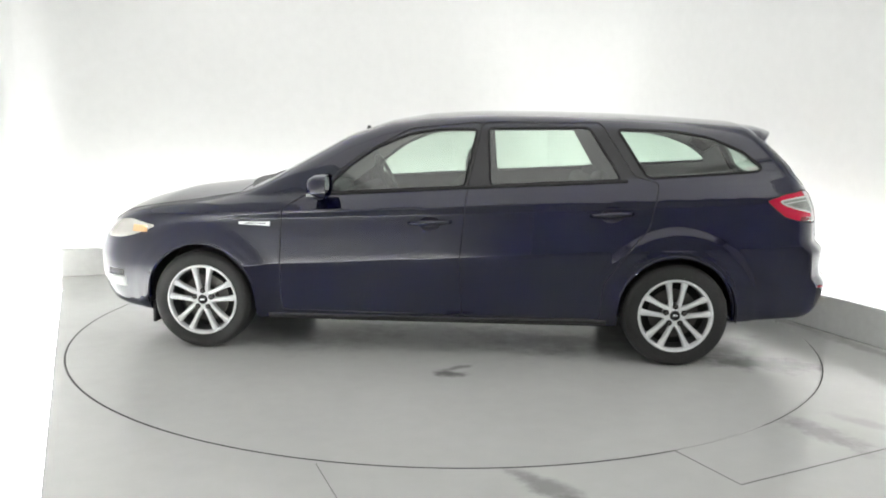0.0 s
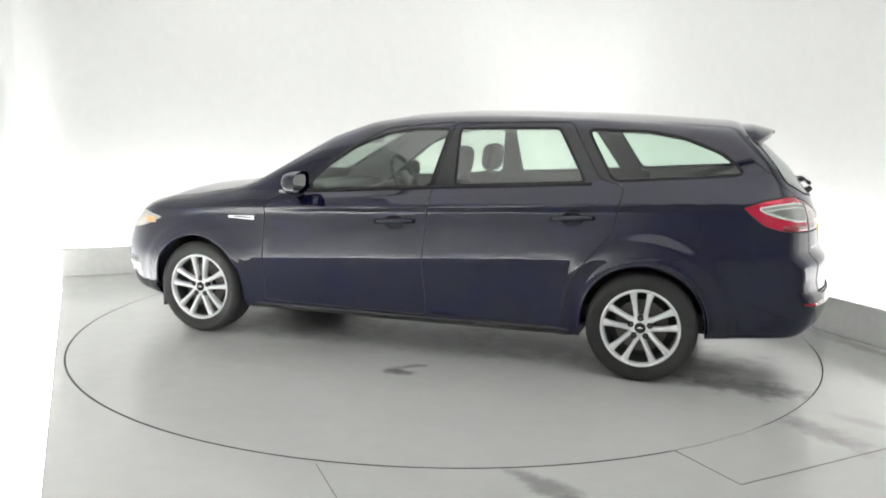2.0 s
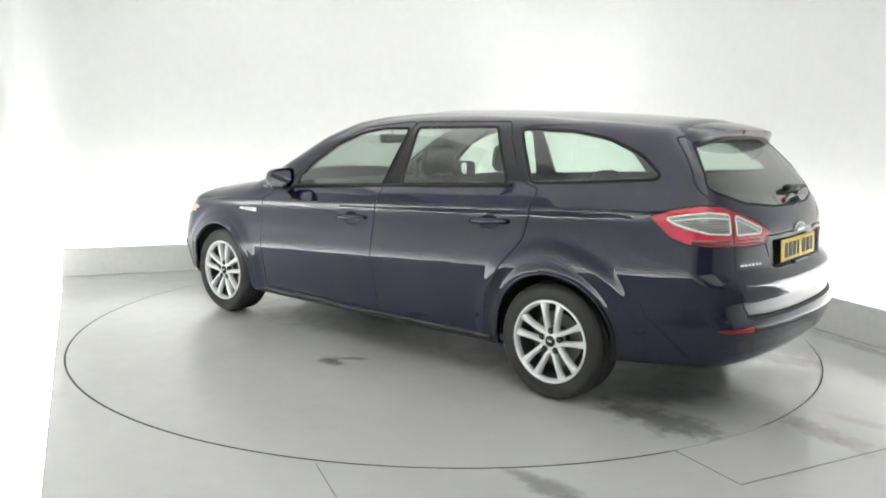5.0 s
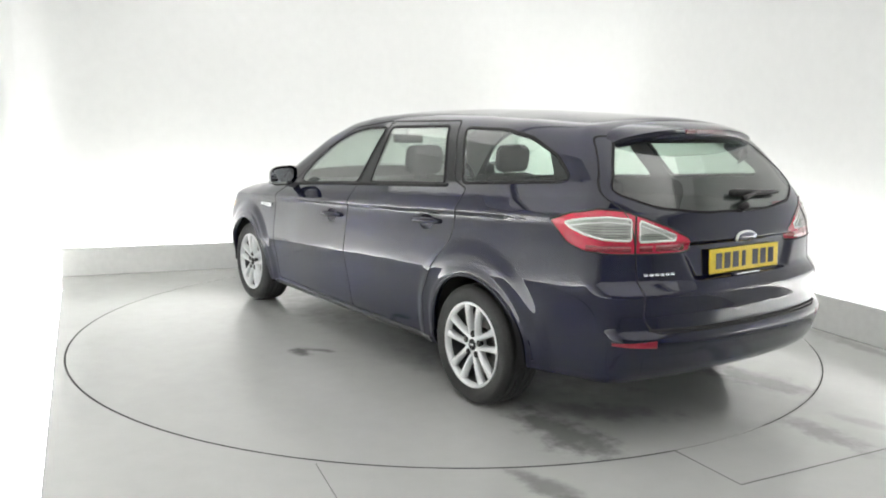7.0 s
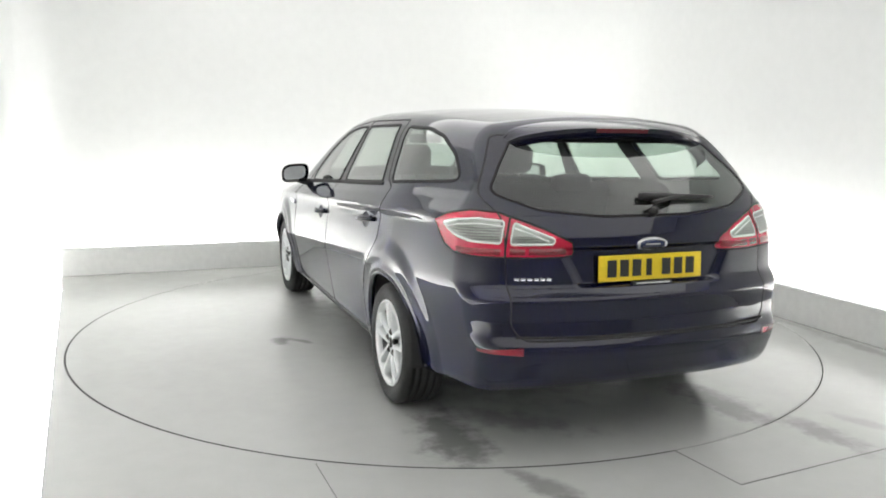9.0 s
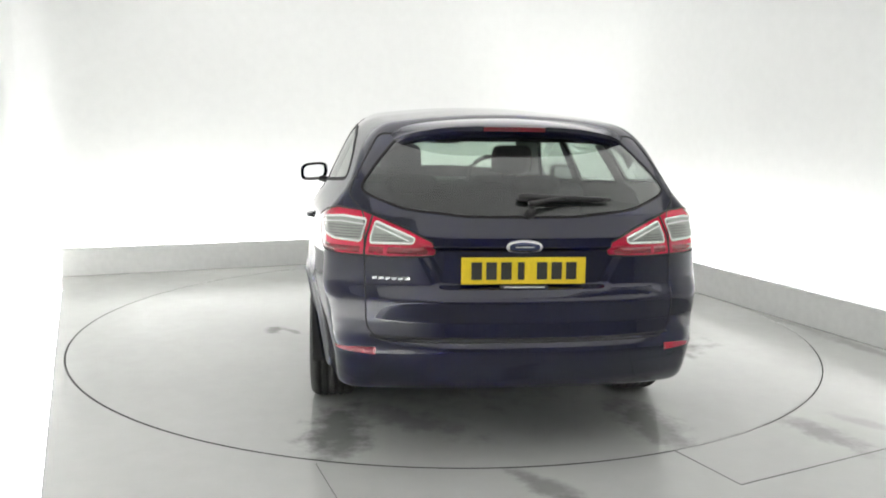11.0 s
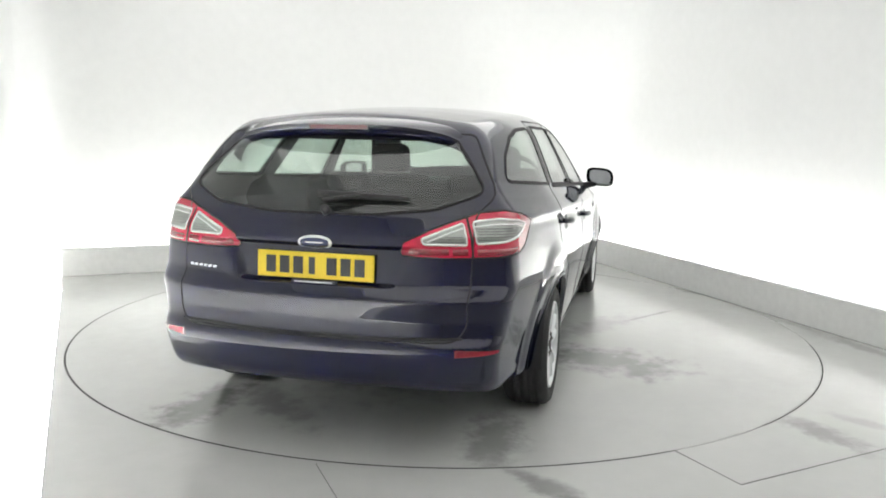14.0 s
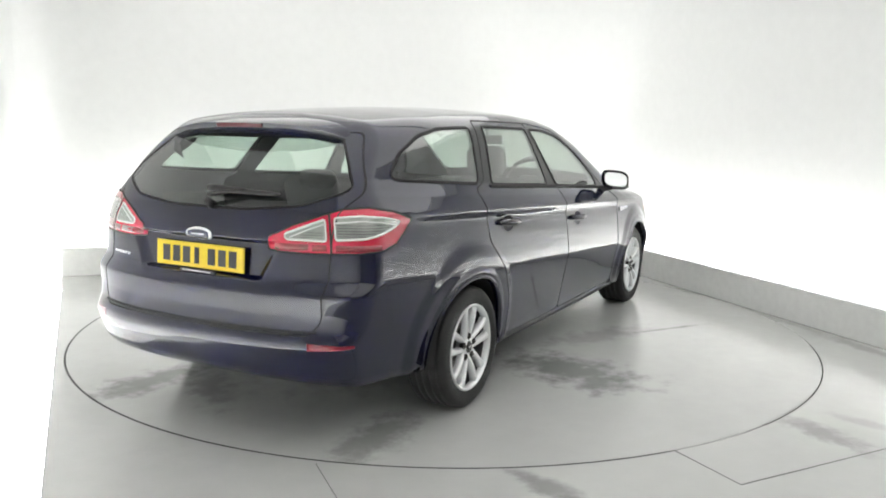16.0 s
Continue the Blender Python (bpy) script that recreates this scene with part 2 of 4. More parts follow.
def build_bay():
    # floor with a round opening for the turntable
    bm = bmesh.new()
    angles = [2 * math.pi * i / 160 for i in range(160)]
    for ca, cb in ((HALF_W + 0.02, 2.62), (west(2.62), 2.62), (west(-2.62), -2.62), (HALF_W + 0.02, -2.62)):
        angles.append((math.atan2(cb, ca) + TURN) % (2 * math.pi))
    angles.sort()
    steps = len(angles)
    inner, outer = [], []
    for a in angles:
        inner.append(bm.verts.new((DISC_R * math.cos(a), DISC_R * math.sin(a), 0)))
        c, s = math.cos(a - TURN), math.sin(a - TURN)
        k = (HALF_W + 0.02) / c if c > 1e-6 else 2.501 / max(-c - 0.041 * s, 1e-6)
        k = min(k, 2.62 / max(abs(s), 1e-6))
        p = room(k * c, k * s)
        outer.append(bm.verts.new((p.x, p.y, 0)))
    for i in range(steps):
        j = (i + 1) % steps
        bm.faces.new((inner[i], outer[i], outer[j], inner[j]))
        q = [bm.verts.new((v.co.x, v.co.y, -0.05)) for v in (inner[i], inner[j])]
        bm.faces.new((inner[i], inner[j], q[1], q[0]))
    floor = part("floor", bm, FLOOR)
    tagged(floor, "light grey painted concrete floor with wet stains", "floor", kind="structure")
    bm = bmesh.new()
    prism(bm, [room(west(FRONT), FRONT), room(HALF_W + 0.02, FRONT), room(HALF_W + 0.02, -2.62), room(west(-2.62), -2.62)], -0.10, 0.0)
    f2 = part("floor", bm, FLOOR)
    tagged(f2, "light grey painted concrete floor of the entry", "floor", kind="structure")
    bm = bmesh.new()
    room_box(bm, -WEST - TROUGH, HALF_W + TROUGH, FRONT, BACK + TROUGH, -0.30, -0.22)
    tagged(part("ground", bm, GAP), "dark pit under the floor", "ground", kind="structure")
    def joint(points, width):
        for p, q in zip(points, points[1:]):
            p, q = Vector((*p, 0)), Vector((*q, 0))
            n = (q - p).normalized().cross(Vector((0, 0, 1))) * width / 2
            bm = bmesh.new()
            prism(bm, [p + n, q + n, q - n, p - n], -0.01, 0.0015)
            part("joint", bm, JOINT, floor, "dark narrow floor joint")
    joint([(1.015, -2.215), (1.19, -2.55)], 0.003)
    joint([(1.19, -2.55), (1.97, -2.16), (2.6, -1.86)], 0.005)
    joint([(-0.52, -2.42), (-0.36, -2.80)], 0.003)
    joint([room(west(BACK), BACK - 0.004).xy, room(HALF_W, BACK - 0.004).xy], 0.007)
    joint([room(HALF_W - 0.004, BACK - 0.01).xy, room(HALF_W - 0.004, -4.6).xy], 0.004)
    slot_ring("groove", RUBBER, 0.0004, "dark groove round the turntable", groove, floor)
    # low kerb round the floor, tube lights in the trough behind it
    for name, a0, a1, b0, b1 in (("baseboard_back", west(BACK), HALF_W + 0.04, BACK, BACK + 0.04),
                                 ("baseboard_east", HALF_W, HALF_W + 0.04, -4.6, BACK)):
        bm = bmesh.new()
        room_box(bm, a0, a1, b0, b1, -0.05, KERB_H)
        bmesh.ops.bevel(bm, geom=list(bm.edges), offset=0.004, segments=1, affect="EDGES")
        tagged(part(name, bm, KERB), "low light grey kerb board along the lit wall", "kerb", kind="structure")
    # one white backdrop round three sides, its corners rounded, with a foot that closes the trough
    def sweep(grow):
        w, v, top, path = HALF_W + TROUGH + grow, WEST + TROUGH + grow, BACK + TROUGH + grow, []
        path.append((-v, FRONT))
        for cx, cy, r, a0 in ((-v, top, 0.30, 180), (w, top, 1.0, 90)):
            r += grow
            mx, my = cx + (r if cx < 0 else -r), cy - r
            for k in range(17):
                a = radians(a0 - 90 * k / 16)
                path.append((mx + r * math.cos(a), my + r * math.sin(a)))
        path.append((w, FRONT))
        return path
    bm = bmesh.new()
    near, far = sweep(0.0), sweep(0.1)
    rows = []
    for (a, b), (a2, b2) in zip(near, far):
        ring = [bm.verts.new(room(a, b, -0.20)), bm.verts.new(room(a, b, WALL_H)), bm.verts.new(room(a2, b2, WALL_H)), bm.verts.new(room(a2, b2, -0.20))]
        rows.append(ring)
    for p, q in zip(rows, rows[1:]):
        for k in range(4):
            bm.faces.new((p[k], q[k], q[(k + 1) % 4], p[(k + 1) % 4]))
    wall = part("wall_backdrop", bm, WALL, smooth=True)
    wall.data.set_sharp_from_angle(angle=radians(40))
    tagged(wall, "smooth white studio wall with rounded corners, lit from below", "wall", kind="structure")
    for name, a0, a1, b0, b1 in (("trim_back", west(BACK), HALF_W + TROUGH, BACK + 0.04, BACK + TROUGH),
                                 ("trim_west", -WEST - TROUGH, -2.0, FRONT, BACK + TROUGH),
                                 ("trim_east", HALF_W + 0.04, HALF_W + TROUGH, FRONT, BACK + 0.04)):
        bm = bmesh.new()
        low = -0.19 if name == "trim_west" else -0.01
        room_box(bm, a0, a1, b0, b1, low - 0.04, low)
        tagged(part(name, bm, WALL), "white floor of the light trough", "trough", kind="structure")
    # unseen wall added behind the camera; its grey sets the car's reflections
    bm = bmesh.new()
    room_box(bm, -WEST - TROUGH - 0.1, HALF_W + TROUGH + 0.1, FRONT - 0.1, FRONT, -0.12, WALL_H)
    tagged(part("wall_south", bm, SOUTHWALL), "unseen grey wall added behind the camera to close the bay", "wall", kind="structure")
    bm = bmesh.new()
    room_box(bm, -WEST - TROUGH - 0.1, HALF_W + TROUGH + 0.1, FRONT - 0.1, BACK + TROUGH + 0.1, WALL_H, WALL_H + 0.1)
    tagged(part("ceiling", bm, CEIL), "white ceiling with light boxes", "ceiling", kind="structure")


def tube_light(a0, a1, b0, b1, z=0.12, glow=TUBE):
    """A batten with one glowing tube in the trough at the floor's edge."""
    thing = new("tube_light")
    p, q = room(a0, b0, z), room(a1, b1, z)
    length = (q - p).length
    m = Matrix.Translation(p) @ (q - p).to_track_quat("X", "Z").to_matrix().to_4x4()
    thing.matrix_basis = m
    bm = bmesh.new()
    box(bm, (0, -0.02, -0.09), (length, 0.02, -0.025), 0.006)
    part("batten", bm, WALL, thing)
    bm = bmesh.new()
    bmesh.ops.create_cone(bm, cap_ends=True, segments=12, radius1=0.019, radius2=0.019, depth=length,
                          matrix=Matrix.Translation((length / 2, 0, 0)) @ Matrix.Rotation(math.pi / 2, 4, "Y"))
    part("tube", bm, glow, thing, "glowing white tube", smooth=True)
    return tagged(thing, "white tube light hidden in the trough", "tube light", "lights in the trough")


def light_box(a, b, w, l, z):
    thing = new("ceiling_light")
    thing.matrix_basis = Matrix.Translation(room(a, b, z)) @ Matrix.Rotation(TURN, 4, "Z")
    bm = bmesh.new()
    for lo, hi in (((-w / 2, -l / 2, 0), (w / 2, -l / 2 + 0.03, 0.12)), ((-w / 2, l / 2 - 0.03, 0), (w / 2, l / 2, 0.12)),
                   ((-w / 2, -l / 2 + 0.03, 0), (-w / 2 + 0.03, l / 2 - 0.03, 0.12)), ((w / 2 - 0.03, -l / 2 + 0.03, 0), (w / 2, l / 2 - 0.03, 0.12))):
        box(bm, lo, hi, 0.003, seg=1)
    part("frame", bm, WALL, thing)
    bm = bmesh.new()
    box(bm, (-w / 2 + 0.03, -l / 2 + 0.03, 0.02), (w / 2 - 0.03, l / 2 - 0.03, 0.03))
    part("diffuser", bm, PANEL, thing, "glowing white diffuser")
    return tagged(thing, "white ceiling light box, out of view, with a glowing diffuser", "ceiling light", "ceiling lights")


build_bay()
step = (WEST + HALF_W - 0.3) / 3
for k in range(3):
    tube_light(-WEST + 0.2 + k * step, -WEST + 0.15 + k * step + step, BACK + 0.10, BACK + 0.10)
# west row: unseen tubes added under the floor edge, stronger to whiten that side
for k in range(5):
    b0, b1 = BACK - 0.1 - k * 1.6, BACK - 1.6 - k * 1.6
    tube_light(west(b0) + 0.005, west(b1) + 0.005, b0, b1, -0.09, TUBE_W)
    if k < 4:
        tube_light(HALF_W + 0.10, HALF_W + 0.10, b0, b1)
# boxes out of view; the one towards the entry is added as fill light
for b in (1.2, -1.8, -4.8):
    light_box(0.0, b, 4.4, 2.96, WALL_H - 0.14)

# turntable
turntable = new("turntable")
bm = bmesh.new()
rim_ring = [(2.432 * math.cos(2 * math.pi * i / 160), 2.432 * math.sin(2 * math.pi * i / 160)) for i in range(160)]
prism(bm, rim_ring, -0.04, 0.0)
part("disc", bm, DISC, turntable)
slot_ring("edge_fill", SLOT, -0.0005, "grey dust packed in the slot", lambda deg: 0.0085, turntable)
tagged(turntable, "round grey painted turntable flush with the floor", "turntable")

# ---------- the car: one smooth body form, split into panels ----------
# car space: x ahead, y to its left, z up, origin on the ground midway between the axles
AXLE = 1.425
HUB_Z = 0.3045


def curve(points, soft):
    """A smooth function through a rounded polyline of (place, value)."""
    px, py = zip(*points)
    xs = np.linspace(px[0] - 1.0, px[-1] + 1.0, 4000)
    ys = np.interp(xs, px, py)
    n = max(3, int(soft / (xs[1] - xs[0])))
    ker = np.hanning(n + 2)[1:-1]
    ker /= ker.sum()
    ys = np.convolve(np.pad(ys, n, mode="edge"), ker, mode="same")[n:-n]
    return lambda x: np.interp(x, xs, ys)


HALF = curve([(-2.6, 0.74), (-2.2, 0.818), (-1.9, 0.864), (-1.4, 0.912), (-0.6, 0.930), (0.3, 0.930), (1.0, 0.922), (1.45, 0.918), (1.9, 0.895), (2.4, 0.80)], 0.5)
INSET = curve([(-1, 0.14), (0.0, 0.12), (0.12, 0.078), (0.30, 0.058), (0.70, 0.028), (0.93, 0.008), (1.0, 0.003), (1.12, 0.004), (1.5, 0.014), (1.86, 0.026),
               (1.99, 0.015), (2.06, 0.020), (2.5, 0.052), (3.0, 0.100), (4, 0.1)], 0.10)
TOP = curve([(-2.4, 1.36), (-2.0, 1.425), (-1.81, 1.447), (-1.46, 1.468), (-1.1, 1.484), (-0.65, 1.492), (-0.25, 1.488), (0.1, 1.466), (0.33, 1.424), (0.6, 1.330),
             (1.12, 1.045), (1.24, 1.00), (1.4, 0.985), (1.75, 0.945), (1.98, 0.885), (2.15, 0.81), (2.29, 0.70), (2.5, 0.42)], 0.16)
REAR = curve([(0.1, -2.24), (0.28, -2.345), (0.36, -2.396), (0.43, -2.422), (0.47, -2.432), (0.500, -2.430), (0.520, -2.418), (0.542, -2.402), (0.60, -2.395), (0.665, -2.399), (0.69, -2.400), (0.745, -2.350),
              (0.88, -2.338), (0.94, -2.325), (1.02, -2.288), (1.18, -2.163), (1.34, -1.990), (1.40, -1.93), (1.6, -1.7)], 0.028)
NOSE = curve([(0.1, 2.15), (0.25, 2.29), (0.40, 2.35), (0.55, 2.352), (0.68, 2.305), (0.80, 2.24), (1.2, 2.06)], 0.08)
UNDER = curve([(-2.6, 0.345), (-2.2, 0.283), (-1.8, 0.255), (-1.4, 0.24), (-1.0, 0.205), (1.0, 0.185), (1.4, 0.20), (1.75, 0.215), (2.1, 0.25), (2.4, 0.30)], 0.12)
CROWN = curve([(-2.2, 0.17), (-1.5, 0.13), (0.1, 0.12), (0.4, 0.07), (1.1, 0.06), (1.5, 0.12), (2.3, 0.15)], 0.3)
BOW = curve([(-1.0, 0.0), (0.0, 0.04), (0.5, 0.08), (1.1, 0.10), (1.4, 0.04), (1.8, 0.0)], 0.2)


def crease_z(x):
    return 0.60 - 0.055 * x


def shoulder_z(x):
    return 0.912 - 0.052 * x


def belt_z(x):
    return 1.022 - 0.068 * x


def round_max(a, b, k):
    h = np.maximum(k - np.abs(a - b), 0) / k
    return np.maximum(a, b) + h * h * k / 4


def ramp(lo, hi, v):
    t = np.clip((v - lo) / (hi - lo), 0, 1)
    return t * t * (3 - 2 * t)


def form(P):
    """Below zero inside the body, above zero outside."""
    x, y, z = P[:, 0], np.abs(P[:, 1]), P[:, 2]
    zl, zs, zb = crease_z(x), shoulder_z(x), belt_z(x)
    t = np.where(z < zl, (z - 0.15) / (zl - 0.15), np.where(z < zs, 1 + (z - zl) / (zs - zl), 2 + (z - zs) / (zb - zs)))
    up = np.maximum(z - zb, 0)
    inset = INSET(np.minimum(t, 3.0)) + 0.46 * up + 0.16 * up * up + 0.045 * ramp(-1.35, -2.1, x) * ramp(0.96, 1.12, z)
    flare = 0
    for xw, wide in ((AXLE, 0.445), (-AXLE, 0.495)):
        r = np.hypot(x - xw, z - 0.33)
        flare = flare + 0.016 * ramp(wide + 0.02, wide - 0.06, r) + 0.008 * ramp(0.385, 0.35, r)
    side = y - (HALF(x) - inset + flare)
    top = (z - (TOP(x + BOW(x) * y * y) - CROWN(x) * y * y)) * 0.9
    q = y / 0.75
    plate_bay = 0.024 * ramp(0.05, -0.02, y - 0.33 - (z - 0.75) * 0.55) * ramp(0.728, 0.75, z) * ramp(0.905, 0.88, z)
    rear = REAR(z) + 0.066 * q ** 2 + 0.072 * q ** 4 + plate_bay - x
    nose = (x - (NOSE(z) - 0.235 * (y / 0.85) ** 2 - 0.13 * (y / 0.85) ** 4)) * 0.85
    under = UNDER(x) - z
    shell = round_max(side, top, 0.10)
    shell = round_max(shell, rear, 0.055)
    shell = round_max(shell, nose, 0.10)
    return round_max(shell, under, 0.05)


def slope(P):
    h = 1e-4
    f0 = form(P)
    return f0, np.stack([(form(P + h * np.eye(3)[i]) - f0) / h for i in range(3)], 1)


def side_uv(P):
    return np.stack([P[:, 0], P[:, 2]], 1)


def back_uv(P):
    return np.stack([P[:, 1], P[:, 2]], 1)


def plan_uv(P):
    return np.stack([P[:, 0], P[:, 1]], 1)


def wrap_uv(P):
    return np.stack([-P[:, 0] - np.abs(P[:, 1]), P[:, 2]], 1)


def settle(P, uv, goal, rounds=6):
    """Moves points over the body until their two coordinates are those wanted."""
    P = P.copy()
    for _ in range(rounds):
        f0, g = slope(P)
        u0 = uv(P)
        h = 1e-4
        J = np.zeros((len(P), 3, 3))
        for i in range(3):
            J[:, :2, i] = (uv(P + h * np.eye(3)[i]) - u0) / h
        J[:, 2, :] = g
        r = np.concatenate([goal - u0, -f0[:, None]], 1)
        try:
            step = np.linalg.solve(J + 1e-6 * np.eye(3), r[:, :, None])[:, :, 0]
        except np.linalg.LinAlgError:
            break
        n = np.linalg.norm(step, axis=1, keepdims=True)
        P += step * np.minimum(1, 0.04 / np.maximum(n, 1e-9))
    return P


def body_grid():
    """Rays from a spine meet the body form; the ends fan out to a pole."""
    n_round, n_tail, n_cap = 380, 130, 58
    xs = np.linspace(-1.72, 1.55, 200)
    ori, ways = [], []
    phi = np.linspace(0, 2 * np.pi, n_round, endpoint=False)
    ring = np.stack([np.zeros_like(phi), np.cos(phi), np.sin(phi)], 1)
    for k in range(n_tail):
        a = (k + 0.5) / n_tail * np.pi / 2
        ways.append(ring * np.sin(a) + np.array([-np.cos(a), 0, 0]))
        ori.append(np.tile([xs[0], 0, 0.80], (n_round, 1)))
    for x in xs:
        ways.append(ring.copy())
        ori.append(np.tile([x, 0, 0.80 - 0.14 * ramp(-1.0, 1.4, x)], (n_round, 1)))
    for k in range(n_cap):
        a = np.pi / 2 - (k + 0.5) / n_cap * np.pi / 2
        ways.append(ring * np.sin(a) + np.array([np.cos(a), 0, 0]))
        ori.append(np.tile([xs[-1], 0, 0.66], (n_round, 1)))
    O, W = np.concatenate(ori), np.concatenate(ways)
    lo, hi = np.zeros(len(O)), np.full(len(O), 1.6)
    for _ in range(26):
        mid = (lo + hi) / 2
        out = form(O + W * mid[:, None]) > 0
        hi, lo = np.where(out, mid, hi), np.where(out, lo, mid)
    V = O + W * lo[:, None]
    rows = len(V) // n_round
    i = np.arange(rows - 1)[:, None] * n_round
    j = np.arange(n_round)[None, :]
    jn = (j + 1) % n_round
    F = np.stack([i + j, i + jn, i + n_round + jn, i + n_round + j], -1).reshape(-1, 4)
    return V, F, n_round


def pole_caps():
    """Small covers where the rays' fans end, behind the number plates."""
    for name, first in (("rear_panel", 0), ("front_panel", len(V) - N_ROUND)):
        ring = V[first:first + N_ROUND]
        raw(name, ring, [list(range(N_ROUND))], PAINT, car)


def inside(poly, uv):
    """Which points lie in the polygon."""
    poly = np.asarray(poly)
    res = np.zeros(len(uv), bool)
    for (x0, y0), (x1, y1) in zip(poly, np.roll(poly, -1, 0)):
        cross = (y0 > uv[:, 1]) != (y1 > uv[:, 1])
        res ^= cross & (uv[:, 0] < (x1 - x0) * (uv[:, 1] - y0) / (y1 - y0 + 1e-12) + x0)
    return res


def nearest(poly, uv):
    poly = np.asarray(poly)
    best, place = np.full(len(uv), 1e9), uv.copy()
    for a, b in zip(poly, np.roll(poly, -1, 0)):
        d = b - a
        t = np.clip(((uv - a) @ d) / (d @ d + 1e-12), 0, 1)
        q = a + t[:, None] * d
        r = np.linalg.norm(uv - q, axis=1)
        m = r < best
        best[m], place[m] = r[m], q[m]
    return best, place


def rounded(points, cut=0.03, n=4):
    """A polygon with its corners rounded."""
    out = []
    pts = [np.array(p, float) for p in points]
    for i, p in enumerate(pts):
        a, b = pts[i - 1] - p, pts[(i + 1) % len(pts)] - p
        la, lb = np.linalg.norm(a), np.linalg.norm(b)
        ca, cb = min(cut, la * 0.45), min(cut, lb * 0.45)
        s, e = p + a / la * ca, p + b / lb * cb
        for k in range(n + 1):
            t = k / n
            out.append((1 - t) ** 2 * s + 2 * t * (1 - t) * p + t * t * e)
    return np.array(out)


def mirrored(poly):
    return np.array([(-u, v) for u, v in poly])


def arch(xw, r, legs):
    pts = [(xw + r * math.cos(a), 0.32 + r * 1.0 * math.sin(a)) for a in np.linspace(math.radians(-8), math.radians(188), 48)]
    return np.array(pts + [(xw - r - legs, 0.05), (xw + r + legs, 0.05)])


F_WINDOW = rounded([(0.62, 0.978), (-0.17, 1.030), (-0.235, 1.368), (0.0, 1.362), (0.17, 1.332), (0.37, 1.250), (0.53, 1.135), (0.635, 1.03)], 0.035)
R_WINDOW = rounded([(-0.325, 1.042), (-0.300, 1.372), (-0.90, 1.385), (-1.085, 1.088)], 0.03)
Q_WINDOW = rounded([(-1.235, 1.100), (-1.065, 1.378), (-1.40, 1.372), (-1.60, 1.338), (-1.79, 1.262), (-1.905, 1.170), (-1.88, 1.148)], 0.035)
F_DOOR = rounded([(0.935, 0.26), (0.925, 0.60), (0.915, 0.88), (0.74, 0.99), (0.46, 1.21), (0.17, 1.365), (-0.20, 1.405), (-0.265, 1.405), (-0.19, 1.02), (-0.155, 0.6), (-0.17, 0.26)], 0.03)
R_DOOR = rounded([(-0.17, 0.26), (-0.155, 0.6), (-0.19, 1.02), (-0.265, 1.405), (-0.97, 1.415), (-1.16, 1.11), (-1.30, 1.075), (-1.25, 0.82), (-1.12, 0.665), (-1.00, 0.48), (-0.985, 0.26)], 0.03)
PILLAR = rounded([(-0.17, 1.035), (-0.235, 1.372), (-0.300, 1.374), (-0.325, 1.045)], 0.005)
PILLAR_R = rounded([(-1.085, 1.092), (-0.90, 1.385), (-1.065, 1.38), (-1.235, 1.102)], 0.005)
BACK_GLASS = rounded([(-0.50, 1.335), (0.50, 1.335), (0.60, 1.22), (0.665, 1.13), (0.645, 1.105), (0.49, 1.048), (0.22, 1.022), (-0.22, 1.022), (-0.49, 1.048), (-0.645, 1.105), (-0.665, 1.13), (-0.60, 1.22)], 0.03)
TAILGATE = rounded([(-0.60, 0.526), (0.60, 0.526), (0.645, 0.58), (0.650, 0.86), (0.650, 1.03), (0.715, 1.10), (0.69, 1.16), (0.580, 1.352), (-0.580, 1.352), (-0.69, 1.16), (-0.715, 1.10), (-0.650, 1.03), (-0.650, 0.86), (-0.645, 0.58)], 0.03)
TAIL_LAMP = rounded([(1.075, 0.988), (1.20, 1.026), (1.37, 1.048), (1.52, 1.040), (1.66, 1.008), (1.80, 0.970), (1.940, 0.918), (1.935, 0.862), (1.75, 0.858), (1.45, 0.862), (1.28, 0.872), (1.19, 0.895), (1.125, 0.945)], 0.014)
TAIL_OUTER = rounded([(1.165, 0.984), (1.28, 1.006), (1.42, 1.014), (1.570, 1.004), (1.570, 0.916), (1.40, 0.923), (1.28, 0.942), (1.205, 0.962)], 0.016)
TAIL_INNER = rounded([(1.622, 0.998), (1.73, 0.968), (1.848, 0.934), (1.842, 0.913), (1.622, 0.911)], 0.012)
WINDSCREEN = rounded([(1.06, -0.62), (1.16, -0.40), (1.19, 0.0), (1.16, 0.40), (1.06, 0.62), (0.62, 0.575), (0.29, 0.535), (0.33, 0.0), (0.29, -0.535), (0.62, -0.575)], 0.04)
BONNET = rounded([(1.22, -0.72), (1.27, 0.0), (1.22, 0.72), (1.75, 0.74), (2.10, 0.60), (2.22, 0.0), (2.10, -0.60), (1.75, -0.74)], 0.05)
HEAD_LAMP = rounded([(1.70, 0.755), (1.88, 0.79), (2.04, 0.765), (2.15, 0.705), (2.11, 0.660), (1.95, 0.672), (1.84, 0.698)], 0.03)
BUMPER_R = np.array([(-1.80, 0.0), (-1.765, 0.43), (-1.80, 0.575), (-2.05, 0.552), (-2.8, 0.552), (-2.8, 0.0)])
BUMPER_F = np.array([(1.75, 0.0), (1.78, 0.50), (1.86, 0.66), (1.97, 0.645), (2.16, 0.60), (2.8, 0.62), (2.8, 0.0)])

